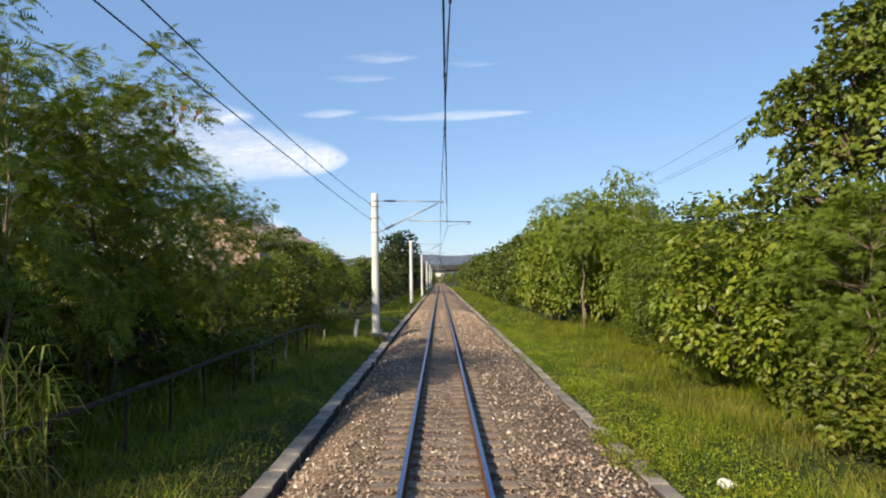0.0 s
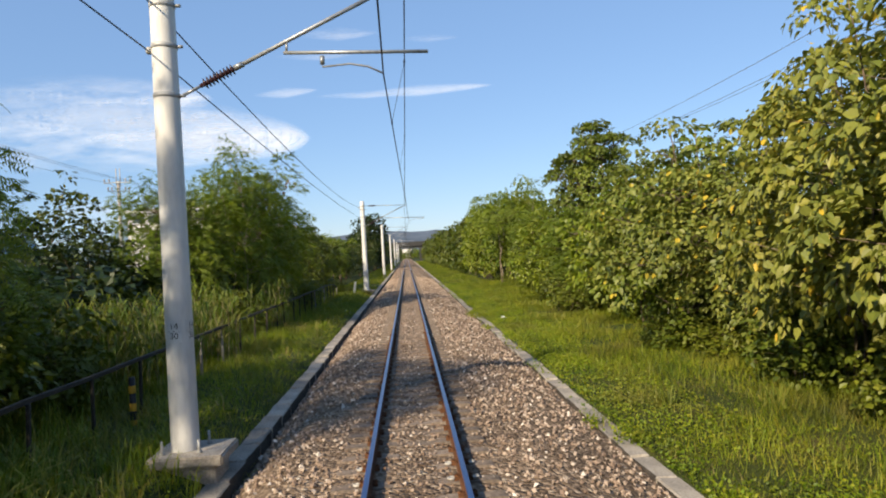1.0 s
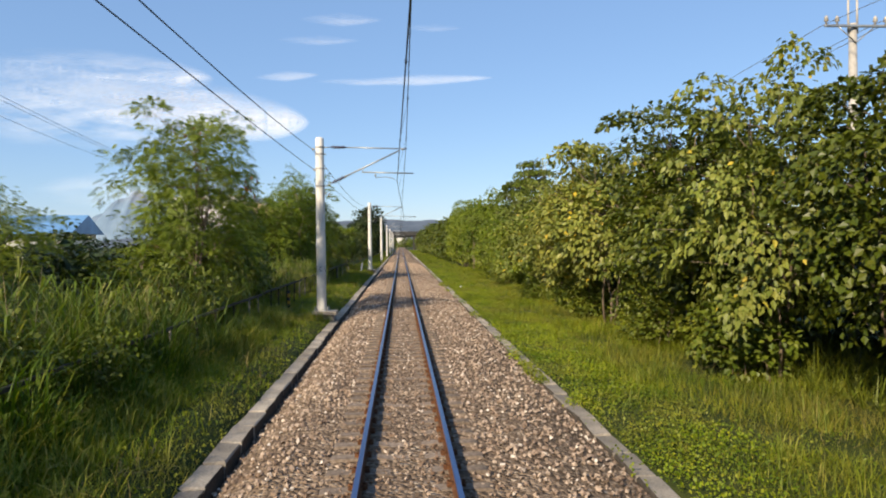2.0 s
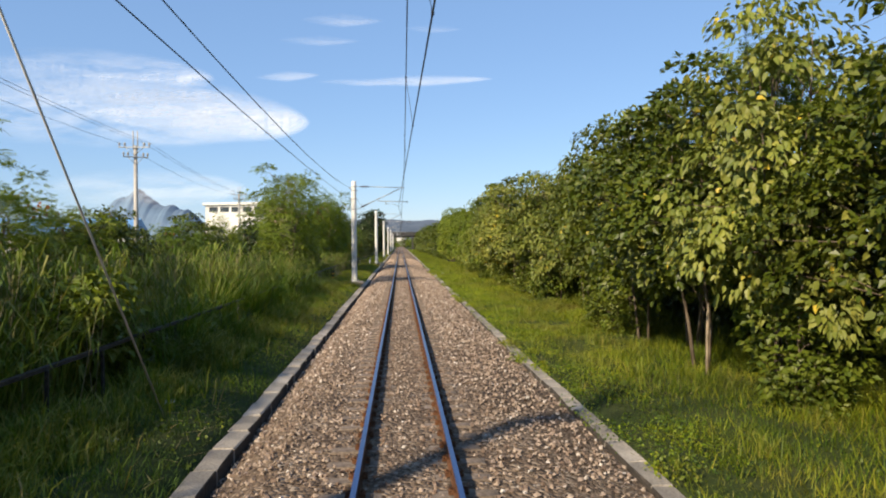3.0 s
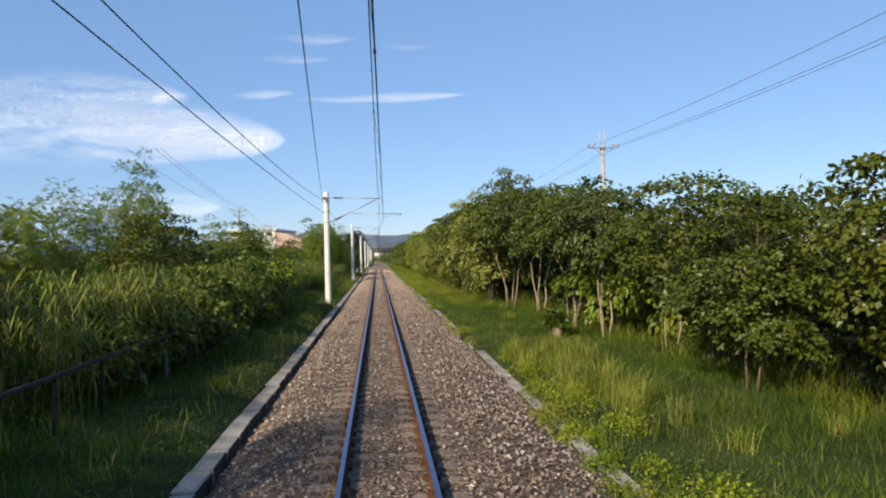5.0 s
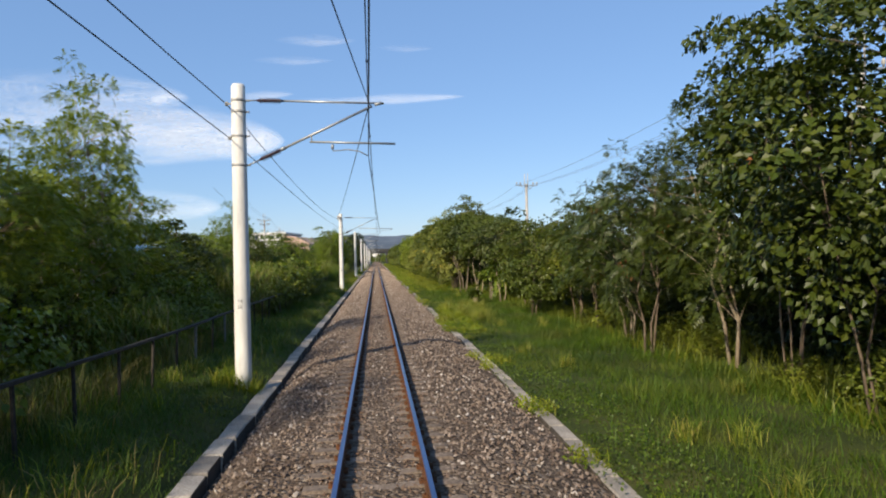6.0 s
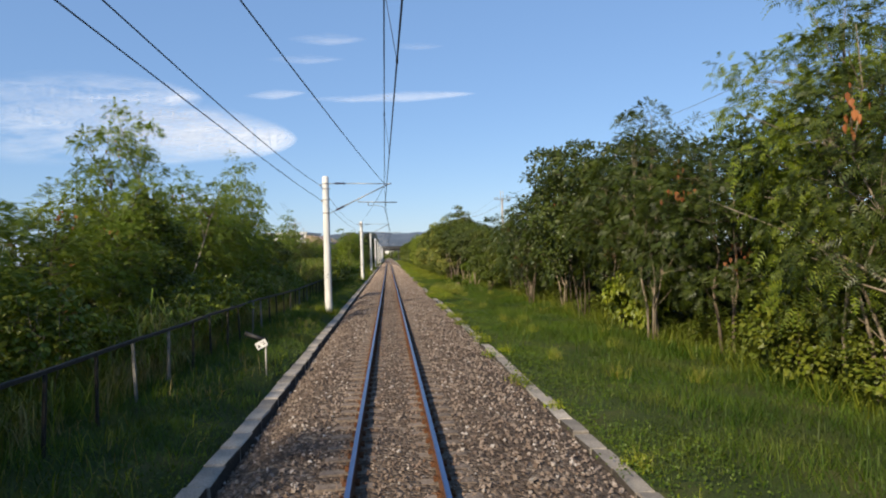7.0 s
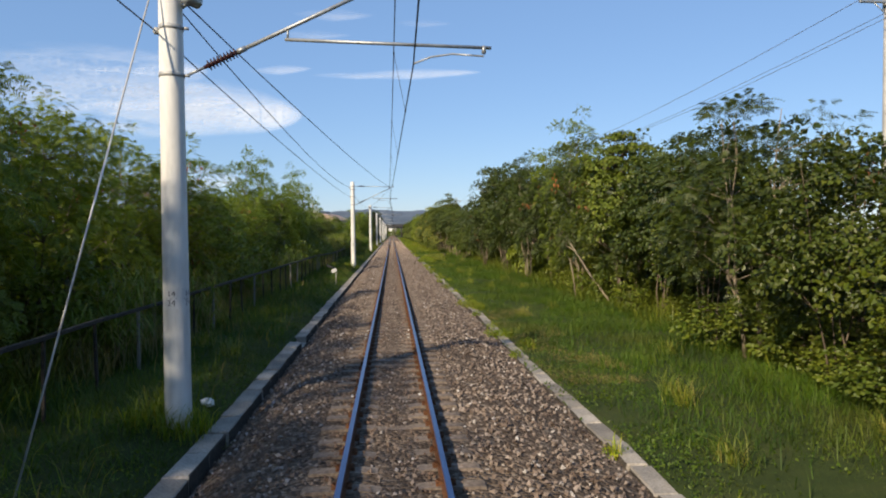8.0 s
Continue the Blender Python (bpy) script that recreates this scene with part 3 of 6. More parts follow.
def mast_number(mast, upper, lower):
    """Figures painted round the pole, on the side towards -y and again towards the track."""
    for turn in (radians(-95), radians(-15)):
        bits = []
        for body, z in ((upper, 1.715), (lower, 1.575)):
            v, f = painted_text(body, 0.13)
            bits.append(([(x, y + z, 0) for x, y, _ in v], f))
        bits.append(([(-0.08, 1.638, 0), (0.08, 1.638, 0), (0.08, 1.65, 0), (-0.08, 1.65, 0), (0, 1.638, 0), (0, 1.65, 0)], [(0, 4, 5, 3), (4, 1, 2, 5)]))
        plate = [[-0.11 + 0.22 * i / 6, z] for z in (1.48, 1.8) for i in range(7)]
        V, F = joined(bits)
        r = pole_r(1.65) + 0.003
        bent = [(r * math.cos(turn + x / r), r * math.sin(turn + x / r), z) for x, z, _ in V]
        pr = r - 0.0015
        part("number_patch", mesh_of("number_patch", [(pr * math.cos(turn + x / pr), pr * math.sin(turn + x / pr), z) for x, z in plate], [(i, i + 1, i + 8, i + 7) for i in range(6)], M_WHITE), mast, "white painted patch")
        part("number", mesh_of("number", bent, F, M_BLACK), mast, "black painted mast number")


MASTS = [(-203.0, 0, 0), (-154.04, 1, 0), (-105.38, 0, 0), (-56.48, 1, 0), (-11.62, 0, 1), (33.42, 1, 1), (77.0, 0, 0), (124.0, 1, 0), (170.0, 0, 0), (217.0, 1, 0), (262.0, 0, 0)]
NUMBERS = {-154.04: "24", -105.38: "26", -56.48: "28", -11.62: "30"}
made = {}
for y, kind, slab in MASTS:
    at = pose(-3.33, y, 0)
    if (kind, slab) in made:
        m = copy_thing(made[kind, slab], at)
    else:
        m = made[kind, slab] = build_mast(kind, slab)
        m.matrix_basis = at
    tagged(m, "white round concrete mast with cantilever arm and brown insulators" + (" on concrete" if slab else ""), "catenary mast", "masts along the track")
for ob in [o for o in scene.objects if o.name.startswith("catenary_mast")]:
    key = round(ob.matrix_basis.translation.y, 2)
    if key in NUMBERS:
        mast_number(ob, "14", NUMBERS[key])


# ---- wires ----
def span(p, q, sag, n=10):
    p, q = Vector(p), Vector(q)
    return [p.lerp(q, i / n) - Vector((0, 0, sag * 4 * (i / n) * (1 - i / n))) for i in range(n + 1)]


def wire(name, pts, r, label, mat, cat="wire", group="overhead wires"):
    ob = new(name, tube_mesh(name, [tube(pts, r, 6)], mat))
    return tagged(ob, label, cat, group)


ys = [m[0] for m in MASTS] + [310.0, 420.0]
HANG = {-154.04: 0.12, -105.38: -0.15, -56.48: 0.06, -11.62: 0.22}
contact, messenger, low_side, top_side, droppers = [], [], [], [], []
for i, y in enumerate(ys):
    kind = MASTS[i][1] if i < len(MASTS) else i % 2
    contact.append(Vector((0.38 if kind else -0.16, y, 5.25)))
for i in range(len(ys) - 1):
    a, b = contact[i], contact[i + 1]
    ma, mb = (HANG.get(ys[i], 0.05), ys[i], 6.62), (HANG.get(ys[i + 1], 0.05), ys[i + 1], 6.62)
    seg = span(ma, mb, 0.42)
    messenger += seg[:-1]
    low_side += span((-3.56, ys[i], 5.74), (-3.56, ys[i + 1], 5.74), 0.2)[:-1]
    top_side += span((-3.62, ys[i], 6.58), (-3.62, ys[i + 1], 6.58), 0.52)[:-1]
    if ys[i] < 130:
        for k in range(1, 7):
            u = (k - 0.5) / 6
            j = u * 10
            lo = a.lerp(b, u)
            hi = seg[int(j)].lerp(seg[min(int(j) + 1, 10)], j - int(j))
            droppers.append((lo, hi))
wire("contact_wire", contact, 0.012, "dark copper contact wire zigzagging above the track", M_WIRE)
messenger_ob = wire("messenger_wire", messenger, 0.011, "dark messenger wire sagging between the masts", M_WIRE)
for lo, hi in droppers:
    part("dropper", tube_mesh("dropper", [tube([lo, hi], 0.005, 4), moved(revolve([(0.02, -0.03), (0.02, 0.03)], 6), Matrix.Translation(hi)), moved(revolve([(0.018, -0.03), (0.018, 0.03)], 6), Matrix.Translation(lo))], M_WIRE), messenger_ob)
wire("side_wire", low_side, 0.011, "dark side wire carried on the field side of the masts", M_WIRE)
wire("side_wire", top_side, 0.012, "dark feeder wire near the mast tops", M_WIRE)
# wires that end at the anchor masts, with their insulators and stays
wire("anchor_wire", span((-3.6, -56.48, 6.72), (-0.14, -105.38, 6.5), 0.25), 0.012, "dark wire run across from the track to an anchor mast", M_WIRE)
wire("anchor_wire", span((-0.1, -105.38, 6.55), (-3.25, -154.0, 6.3), 0.25), 0.012, "dark wire run across from the track to an anchor mast", M_WIRE)


def anchor_set(y, sgn):
    ob = new("anchor_insulator", tube_mesh("anchor_insulator", [insulator((-3.5, y + sgn * 0.1, 6.72), (-3.46, y + sgn * 0.62, 6.68), 0.1, 5), tube([(-3.66, y, 6.84), (-3.5, y + sgn * 0.12, 6.7)], 0.05, 8), tube([(-3.62, y, 6.5), (-3.62, y, 6.86)], 0.04, 8)], M_GREYINSUL))
    tagged(ob, "grey porcelain strain insulator at the mast top", "insulator")


anchor_set(-56.48, -1)
drum = new("tension_drum", tube_mesh("tension_drum", [moved(revolve([(0.05, -0.16), (0.1, -0.14), (0.1, 0.14), (0.05, 0.16)], 14), look((-3.0, -154.1, 6.2), (-2.5, -153.0, 6.24))), tube([(-3.16, -154.04, 6.1), (-2.95, -154.05, 6.25)], 0.03, 7)], M_GALV))
tagged(drum, "grey cylindrical wire tensioner fixed to the mast", "tensioner")
for top, foot in (((-3.33, -56.4, 6.5), (-4.0, -48.7, -0.55)), ((-3.5, -154.2, 6.5), (-4.2, -157.2, -0.55))):
    ob = wire("stay_wire", [top, foot], 0.014, "pale galvanised stay wire bracing the mast", M_STAY, "stay wire", "mast stays")
    b = part("stay_block", from_bm("stay_block", box_bm(0.34, 0.3, 0.3, (foot[0], foot[1], foot[2] - 0.05), 0.03), M_CONC), ob, "small concrete anchor block")


# ---- plants ----
def rotate_frames(axis, normal):
    """Side and normal vectors square to the axes given."""
    side = np.cross(axis, normal)
    side /= np.linalg.norm(side, axis=1)[:, None] + 1e-9
    return side, np.cross(side, axis)


def unit(v):
    return v / (np.linalg.norm(v, axis=1)[:, None] + 1e-9)


def broad_leaves(rng, pos, out, length, nor=None):
    n = len(pos)
    axis = unit(out * 0.8 + rng.normal(0, 0.4, (n, 3)) + np.array([0, 0, -0.45]))
    face = rng.normal(0, 0.34, (n, 3)) + nor if nor is not None else rng.normal(0, 0.6, (n, 3)) + np.array([0, 0, 1.0])
    side, nor = rotate_frames(axis, unit(face))
    L = length * rng.uniform(0.65, 1.25, n)[:, None]
    W = L * 0.37
    fold = nor * W * rng.uniform(0.1, 0.4, (n, 1))
    tip = pos + axis * L - np.array([0, 0, 1.0]) * L * 0.16
    V = np.stack([pos, pos + axis * L * 0.26 + side * W + fold, pos + axis * L * 0.64 + side * W * 0.8 + fold * 0.7, tip,
                  pos + axis * L * 0.64 - side * W * 0.8 + fold * 0.7, pos + axis * L * 0.26 - side * W + fold], 1)
    F = (np.array([(0, 1, 2, 3), (0, 3, 4, 5)])[None] + 6 * np.arange(n)[:, None, None]).reshape(-1, 4)
    return V.reshape(-1, 3), F


def small_leaves(rng, pos, out, length, nor=None):
    """Leaves of two facets, folded along the middle."""
    n = len(pos)
    axis = unit(out * 0.8 + rng.normal(0, 0.5, (n, 3)) + np.array([0, 0, -0.25]))
    face = rng.normal(0, 0.34, (n, 3)) + nor if nor is not None else rng.normal(0, 0.6, (n, 3)) + np.array([0, 0, 1.0])
    side, nor = rotate_frames(axis, unit(face))
    L = length * rng.uniform(0.65, 1.25, n)[:, None]
    fold = nor * L * rng.uniform(0.05, 0.18, (n, 1))
    mid = pos + axis * L * 0.45 + fold
    V = np.stack([pos, mid + side * L * 0.38, pos + axis * L, mid - side * L * 0.38], 1)
    F = (np.array([(0, 1, 2), (0, 2, 3)])[None] + 4 * np.arange(n)[:, None, None]).reshape(-1, 3)
    return V.reshape(-1, 3), F


def fronds(rng, pos, out, length, nor=None, pairs=5):
    """Compound leaves: a stalk's line with narrow leaflets to both sides."""
    n = len(pos)
    axis = unit(out * 0.9 + rng.normal(0, 0.4, (n, 3)) + np.array([0, 0, 0.05]))
    face = rng.normal(0, 0.3, (n, 3)) + nor if nor is not None else rng.normal(0, 0.45, (n, 3)) + np.array([0, 0, 1.0])
    side, nor = rotate_frames(axis, unit(face))
    L = length * rng.uniform(0.7, 1.3, n)[:, None]
    pieces = []
    for k in range(pairs):
        u = (k + 0.6) / pairs
        droop = np.array([0, 0, -1.0]) * L * (0.34 * u * u)
        root = pos + axis * L * u + droop
        wide = axis * L * 0.62 / pairs
        ll = L * (0.42 - 0.2 * u)
        for s in (-1, 1):
            tip = root + side * s * ll + axis * L * 0.12 - np.array([0, 0, 1.0]) * ll * 0.2
            pieces.append(np.stack([root - wide * 0.5, root + wide * 0.5, tip], 1))
    V = np.concatenate(pieces, 1).reshape(-1, 3)
    F = np.arange(len(V)).reshape(-1, 3)
    return V, F


def dome_points(rng, centres, radii, per, flat, centre):
    """Leaf places over the upper outer side of each spray, the way out from it, and the spray's own face there."""
    k = len(centres)
    up = unit(unit(centres - centre) * 0.75 + np.array([0, 0, 0.8]))
    a = unit(np.cross(up, np.array([0.37, 0.91, 0.13])))
    b = np.cross(up, a)
    up, a, b = (np.repeat(v, per, 0) for v in (up, a, b))
    n = k * per
    cz = 1 - 1.22 * rng.random(n)[:, None]
    sz = np.sqrt(np.maximum(0, 1 - cz * cz))
    ph = rng.uniform(0, 2 * math.pi, n)[:, None]
    shell = np.where(rng.random(n) < 0.15, rng.uniform(0.25, 0.7, n), rng.uniform(0.74, 1.04, n))[:, None]
    lump = 1 + 0.16 * np.sin(3 * ph + np.repeat(rng.uniform(0, 6, k), per)[:, None])
    rad = np.repeat(radii, per)[:, None] * shell * lump
    radial = a * np.cos(ph) + b * np.sin(ph)
    pos = np.repeat(centres, per, 0) + (radial * sz + up * cz * flat) * rad
    nor = unit(radial * sz * 0.8 + up * (0.25 + np.maximum(cz, 0)) / max(flat, 0.4))
    return pos, unit(radial * (0.35 + sz) + up * cz * 0.4), nor


LEAF = {"small": small_leaves, "broad": broad_leaves, "frond": fronds}


def build_tree(name, seed, height, radius, clear, clumps, per, leaf, leaf_len, mat, bark, stems=2, clump_r=0.85, tiers=0, pods=0, lean=0.25, gap=0.82, flat=0.62, sprigs=8):
    """A tree: tapered stems with limbs to every spray, and a crown of separate leaves in domed sprays with gaps between them."""
    rng = np.random.default_rng(seed)
    root = new(name)
    zc, zr = (clear + height) / 2, (height - clear) / 2
    c, tries = [], 0
    while len(c) < clumps and tries < 5000:
        tries += 1
        d = rng.normal(0, 1, 3)
        d /= np.linalg.norm(d)
        lump = 0.74 + 0.46 * noise.noise((d[0] * 1.5 + seed, d[1] * 1.5, d[2] * 1.5)) + 0.12 * noise.noise((d[0] * 4 + seed, d[1] * 4, d[2] * 4))
        f = rng.uniform(0.42, 1.0) ** 0.5 * lump
        p = np.array([d[0] * radius * f, d[1] * radius * f, zc + d[2] * zr * f])
        if d[2] < -0.4:
            p[:2] *= 1.12
        if tiers:
            step = (height - clear) / tiers
            p[2] = clear + round((p[2] - clear) / step) * step + rng.normal(0, 0.1)
            p[:2] *= 1.3 * (1.0 - 0.75 * (p[2] - clear) / (height - clear)) + 0.12
        if all(np.linalg.norm((p - q) / (1, 1, 0.8)) > clump_r * gap for q in c):
            c.append(p)
    c = np.array(c)
    radii = clump_r * rng.uniform(0.62, 1.2, len(c))
    centre = np.array([0, 0, zc - 0.25 * zr])
    # small sprigs that stand out of the crown
    sp = []
    for _ in range(sprigs):
        q = c[rng.integers(len(c))]
        way = unit((q - centre)[None] + np.array([0, 0, 0.9]) * zr)[0]
        sp.append(q + way * clump_r * rng.uniform(0.7, 1.15))
    # stems
    paths = []
    for s in range(stems):
        a = 2 * math.pi * s / stems + rng.uniform(0, 1.5)
        foot = np.array([math.cos(a), math.sin(a), 0]) * (0.16 if stems > 1 else 0)
        top = np.array([math.cos(a) * radius * lean * rng.uniform(0.6, 1.4), math.sin(a) * radius * lean * rng.uniform(0.6, 1.4), height * rng.uniform(0.74, 0.9)])
        pts = []
        for i in range(7):
            u = i / 6
            bend = np.array([rng.normal(0, 0.13), rng.normal(0, 0.13), 0]) * (0.45 if stems > 3 else 1) * height * 0.2 * math.sin(math.pi * u)
            pts.append(foot + (top - foot) * u + bend)
        pts[0][2] = -0.25
        paths.append(np.array(pts))
    r0 = height * (0.016 if stems == 1 else 0.0062 if stems < 4 else 0.0037)
    bits = [tube([tuple(p) for p in pts], [r0 * (1.25 if i == 0 else 1 - 0.135 * i) for i in range(7)], 7) for pts in paths]
    ends = list(c) + sp
    for p in ends:
        best, bd = None, 1e9
        for pts in paths:
            for i in range(1, 6):
                q = pts[i]
                if q[2] < p[2] - 0.15:
                    dd = np.linalg.norm(p - q) + 0.25 * abs(p[2] - q[2])
                    if dd < bd:
                        best, bd = q, dd
        if best is None:
            best = paths[0][1]
            bd = np.linalg.norm(p - best)
        mid = (best + p) / 2 + np.array([rng.normal(0, 0.1), rng.normal(0, 0.1), 0.12 + rng.normal(0, 0.08)]) * max(0.5, bd * 0.35)
        bits.append(tube([tuple(best), tuple(mid), tuple(p)], [r0 * 0.4, r0 * 0.26, r0 * 0.09], 3, cap=False))
    trunk = part("trunk", tube_mesh("trunk", bits, bark), root)
    if name in ("thicket", "shrub", "vine_bush"):
        tagged(trunk, kind="stuff")
    pos, out, nor = dome_points(rng, c, radii, per, 0.34 if tiers else flat, centre)
    if sp:
        p2, o2, n2 = dome_points(rng, np.array(sp), np.full(len(sp), 0.34), max(12, per // 4), 1.3, centre)
        pos, out, nor = np.concatenate([pos, p2]), np.concatenate([out, o2]), np.concatenate([nor, n2])
    V, F = LEAF[leaf](rng, pos, out, leaf_len, nor)
    part("crown", mesh_of("crown", V, F, mat), root)
    if pods:
        pp = c[rng.choice(len(c), pods)].repeat(16, 0) + rng.normal(0, 0.16, (16 * pods, 3)) + unit(c[rng.choice(len(c), 1)] - centre) * 0.4
        V, F = broad_leaves(rng, pp, np.tile([0, 0, -3.0], (len(pp), 1)), 0.12)
        tagged(part("seed_head", mesh_of("seed_head", V, F, M_PODS), root, "hanging rusty brown seed pods"), kind="stuff")
    root["h"] = height
    return root


KIND = {}
for i in range(4):
    KIND["mulb", i] = build_tree("broadleaf_tree", 20 + i, 6.5, 2.5, 0.6 + 0.4 * (i % 2), 46, 170, "small", 0.15, L_MULB, M_BARK, 2 + i % 2, 0.7, gap=1.05, flat=0.45, sprigs=2)
for i in range(3):
    KIND["yell", i] = build_tree("broadleaf_tree", 40 + i, 6.5, 2.5, 0.3, 46, 140, "broad", 0.14, L_MULB_Y, M_BARK, 3, 0.72, gap=1.0, flat=0.5, sprigs=5)
for i in range(2):
    KIND["bigl", i] = build_tree("vine_hung_tree", 46 + i, 6.0, 2.4, 0.0, 42, 100, "broad", 0.18, L_BIG, M_BARK, 3, 0.72, gap=1.05, flat=0.75, sprigs=4)
for i in range(3):
    KIND["open", i] = build_tree("broadleaf_tree", 50 + i, 6.0, 2.5, 2.6, 40, 150, "broad", 0.13, L_MULB if i != 1 else L_DEEP, M_BARK_L, (2, 3, 2)[i], 0.72, lean=0.35, gap=1.0, flat=0.36, sprigs=0)
for i in range(3):
    KIND["deep", i] = build_tree("broadleaf_tree", 55 + i, 6.6, 2.5, 1.2, 42, 175, "small", 0.145, L_DEEP, M_BARK_L if i == 1 else M_BARK, 4, 0.74, lean=0.35, gap=1.1, flat=0.38, sprigs=1)
for i in range(4):
    KIND["leuc", i] = build_tree("feathery_tree", 60 + i, 6.8, 2.05, 0.8 + 0.5 * (i % 2), 38, 105, "frond", 0.22, L_LEUC, M_BARK_L if i == 3 else M_BARK, 2, 0.68, pods=2 if i < 2 else 0, gap=1.1, flat=0.5, sprigs=12)
for i in range(2):
    KIND["dleu", i] = build_tree("feathery_tree", 70 + i, 6.8, 2.2, 1.2, 36, 105, "frond", 0.22, L_DEEP, M_BARK_L if i else M_BARK, 3, 0.72, pods=3, gap=1.12, flat=0.42, sprigs=12)
for i in range(2):
    KIND["sapl", i] = build_tree("sapling", 76 + i, 2.6, 1.1, 0.5, 15, 42, "broad", 0.13, L_BIG, M_BARK_L, 3, 0.42, gap=1.0, flat=0.4, sprigs=3)
KIND["umbr", 0] = build_tree("feathery_tree", 67, 7.0, 2.6, 3.4, 28, 100, "frond", 0.26, L_LEUC, M_BARK_L, 2, 0.8, lean=0.3, flat=0.45, sprigs=6)
KIND["tier", 0] = build_tree("tiered_tree", 80, 10.0, 3.1, 2.2, 120, 96, "small", 0.19, L_TIER, M_BARK, 1, 0.62, tiers=11, lean=0.05, gap=0.7, sprigs=5)
for i in range(2):
    KIND["bush", i] = build_tree("shrub", 90 + i, 2.4, 1.3, 0.02, 20, 50, "small", 0.17, L_SHRUB, M_BARK, 3, 0.48, gap=1.0, sprigs=5)
# Back row: leaf colours kept dark to stand for shade behind the crowns.
for i in range(3):
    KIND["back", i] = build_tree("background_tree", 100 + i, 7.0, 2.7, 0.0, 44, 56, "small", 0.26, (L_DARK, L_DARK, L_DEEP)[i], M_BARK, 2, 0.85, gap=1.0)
for i in range(3):
    KIND["far", i] = build_tree("background_tree", 110 + i, 7.0, 2.7, 0.1, 34, 36, "small", 0.42, (L_MULB, L_DEEP, L_LEUC)[i], M_BARK, 1, 0.95, gap=1.0)
KIND["dome", 0] = build_tree("dense_dark_tree", 115, 12.0, 4.0, 1.2, 70, 60, "small", 0.5, L_DARK, M_BARK, 2, 1.3)
# Added filler, its dark leaf colour standing for shade under the crowns.
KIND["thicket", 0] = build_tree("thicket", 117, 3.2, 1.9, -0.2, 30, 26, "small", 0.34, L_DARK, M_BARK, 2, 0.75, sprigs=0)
KIND["vine", 0] = build_tree("vine_bush", 120, 3.2, 1.7, 0.1, 36, 60, "broad", 0.21, L_BIG, M_BARK, 2, 0.55, sprigs=6)
LABELS = {"mulb": "dense green broadleaf tree with pale stems on the verge", "yell": "broadleaf tree with yellowing olive-green leaves", "open": "broadleaf tree with bare pale stems under its crown",
          "bigl": "tree smothered in large bright green vine leaves", "deep": "deep green broadleaf tree with dark hollows below its crown", "umbr": "feathery tree with two bare pale trunks and flat crown",
          "sapl": "young yellow-green sapling behind the railing",
          "dleu": "deep green feathery tree hung with brown seed pods",
          "leuc": "feathery-leaved green tree leaning over the undergrowth", "tier": "tall dark tree with tiered level branches", "thicket": "added thicket behind the trees, leaves darkened for shade", "bush": "low leafy green shrub at the trees' foot",
          "back": "dense tree behind the front row, leaves darkened for shade", "far": "distant green tree beside the railway", "dome": "tall dense dark tree with a rounded crown", "vine": "bush smothered in hanging broad vine leaves"}
COUNT = {}


def plant(kind, x, y, h, turn, wide=1.0):
    """Stands a tree of that kind and height at a place."""
    ks = [k for k in KIND if k[0] == kind]
    key = ks[COUNT.get(kind, 0) % len(ks)]
    COUNT[kind] = COUNT.get(kind, 0) + 1
    src = KIND[key]
    s = h / src["h"]
    m = pose(x, y, ground_z(x, y) if abs(x) <= 16 else -0.62, 0, 0, turn) @ Matrix.Diagonal((s ** 0.5 * wide, s ** 0.5 * wide, s, 1))
    ob = copy_thing(src, m)
    tagged(ob, LABELS[kind], "shrub" if kind in ("bush", "vine", "thicket", "sapl") else "tree", {"bush": "shrubs", "sapl": "shrubs", "vine": "shrubs", "thicket": "shrubs"}.get(kind, "trees along the line"))
    return ob


def profile(table, y):
    return float(np.interp(y, [a for a, _ in table], [b for _, b in table]))


RIGHT_H = [(-200, 6.2), (-152, 6.1), (-143, 6.8), (-138, 7.2), (-132, 7.6), (-126, 7.8), (-122, 8.6), (-117, 8.8), (-111, 8.6), (-104.5, 8.6), (-99, 8.0), (-93, 6.1), (-87, 5.4), (-79, 5.5), (-71, 6.4), (-65, 7.6), (-58, 7.5), (-50, 7.9), (-44, 8.4), (-30, 7.6), (-13, 7.5), (-6, 7.7), (0, 7.2), (4, 6.6), (7, 5.9), (18, 5.4), (26, 6.8), (40, 8.6), (60, 8.8), (300, 9)]
LEFT_H = [(-200, 9.0), (-157, 8.4), (-152, 7.8), (-148, 7.6), (-140, 7.4), (-134, 6.0), (-126, 5.3), (-119, 5.3), (-110, 6.4), (-106, 7.2), (-100, 6.6), (-86, 6.2), (-76, 5.9), (-67, 5.3), (-50, 4.6), (-42, 4.4), (-34, 4.2), (-24, 4.5), (-12, 3.7), (-3, 4.0), (4, 5.6), (10, 7.2), (20, 6.6), (33, 5.4), (50, 4.6), (110, 4.6), (120, 6), (300, 8)]


RIGHT_X = [(-200, 9.0), (-145, 9.1), (-140, 10.1), (-126, 10.1), (-121, 9.4), (-105, 9.2), (-97, 8.8), (-92, 8.7), (-78, 8.3), (-68, 8.0), (-58, 8.0), (-50, 7.6), (-44, 7.8), (-30, 8.2), (0, 8.2), (8, 8.7), (27, 8.8), (31, 10.4), (42, 10.4), (46, 8.7), (62, 8.7)]


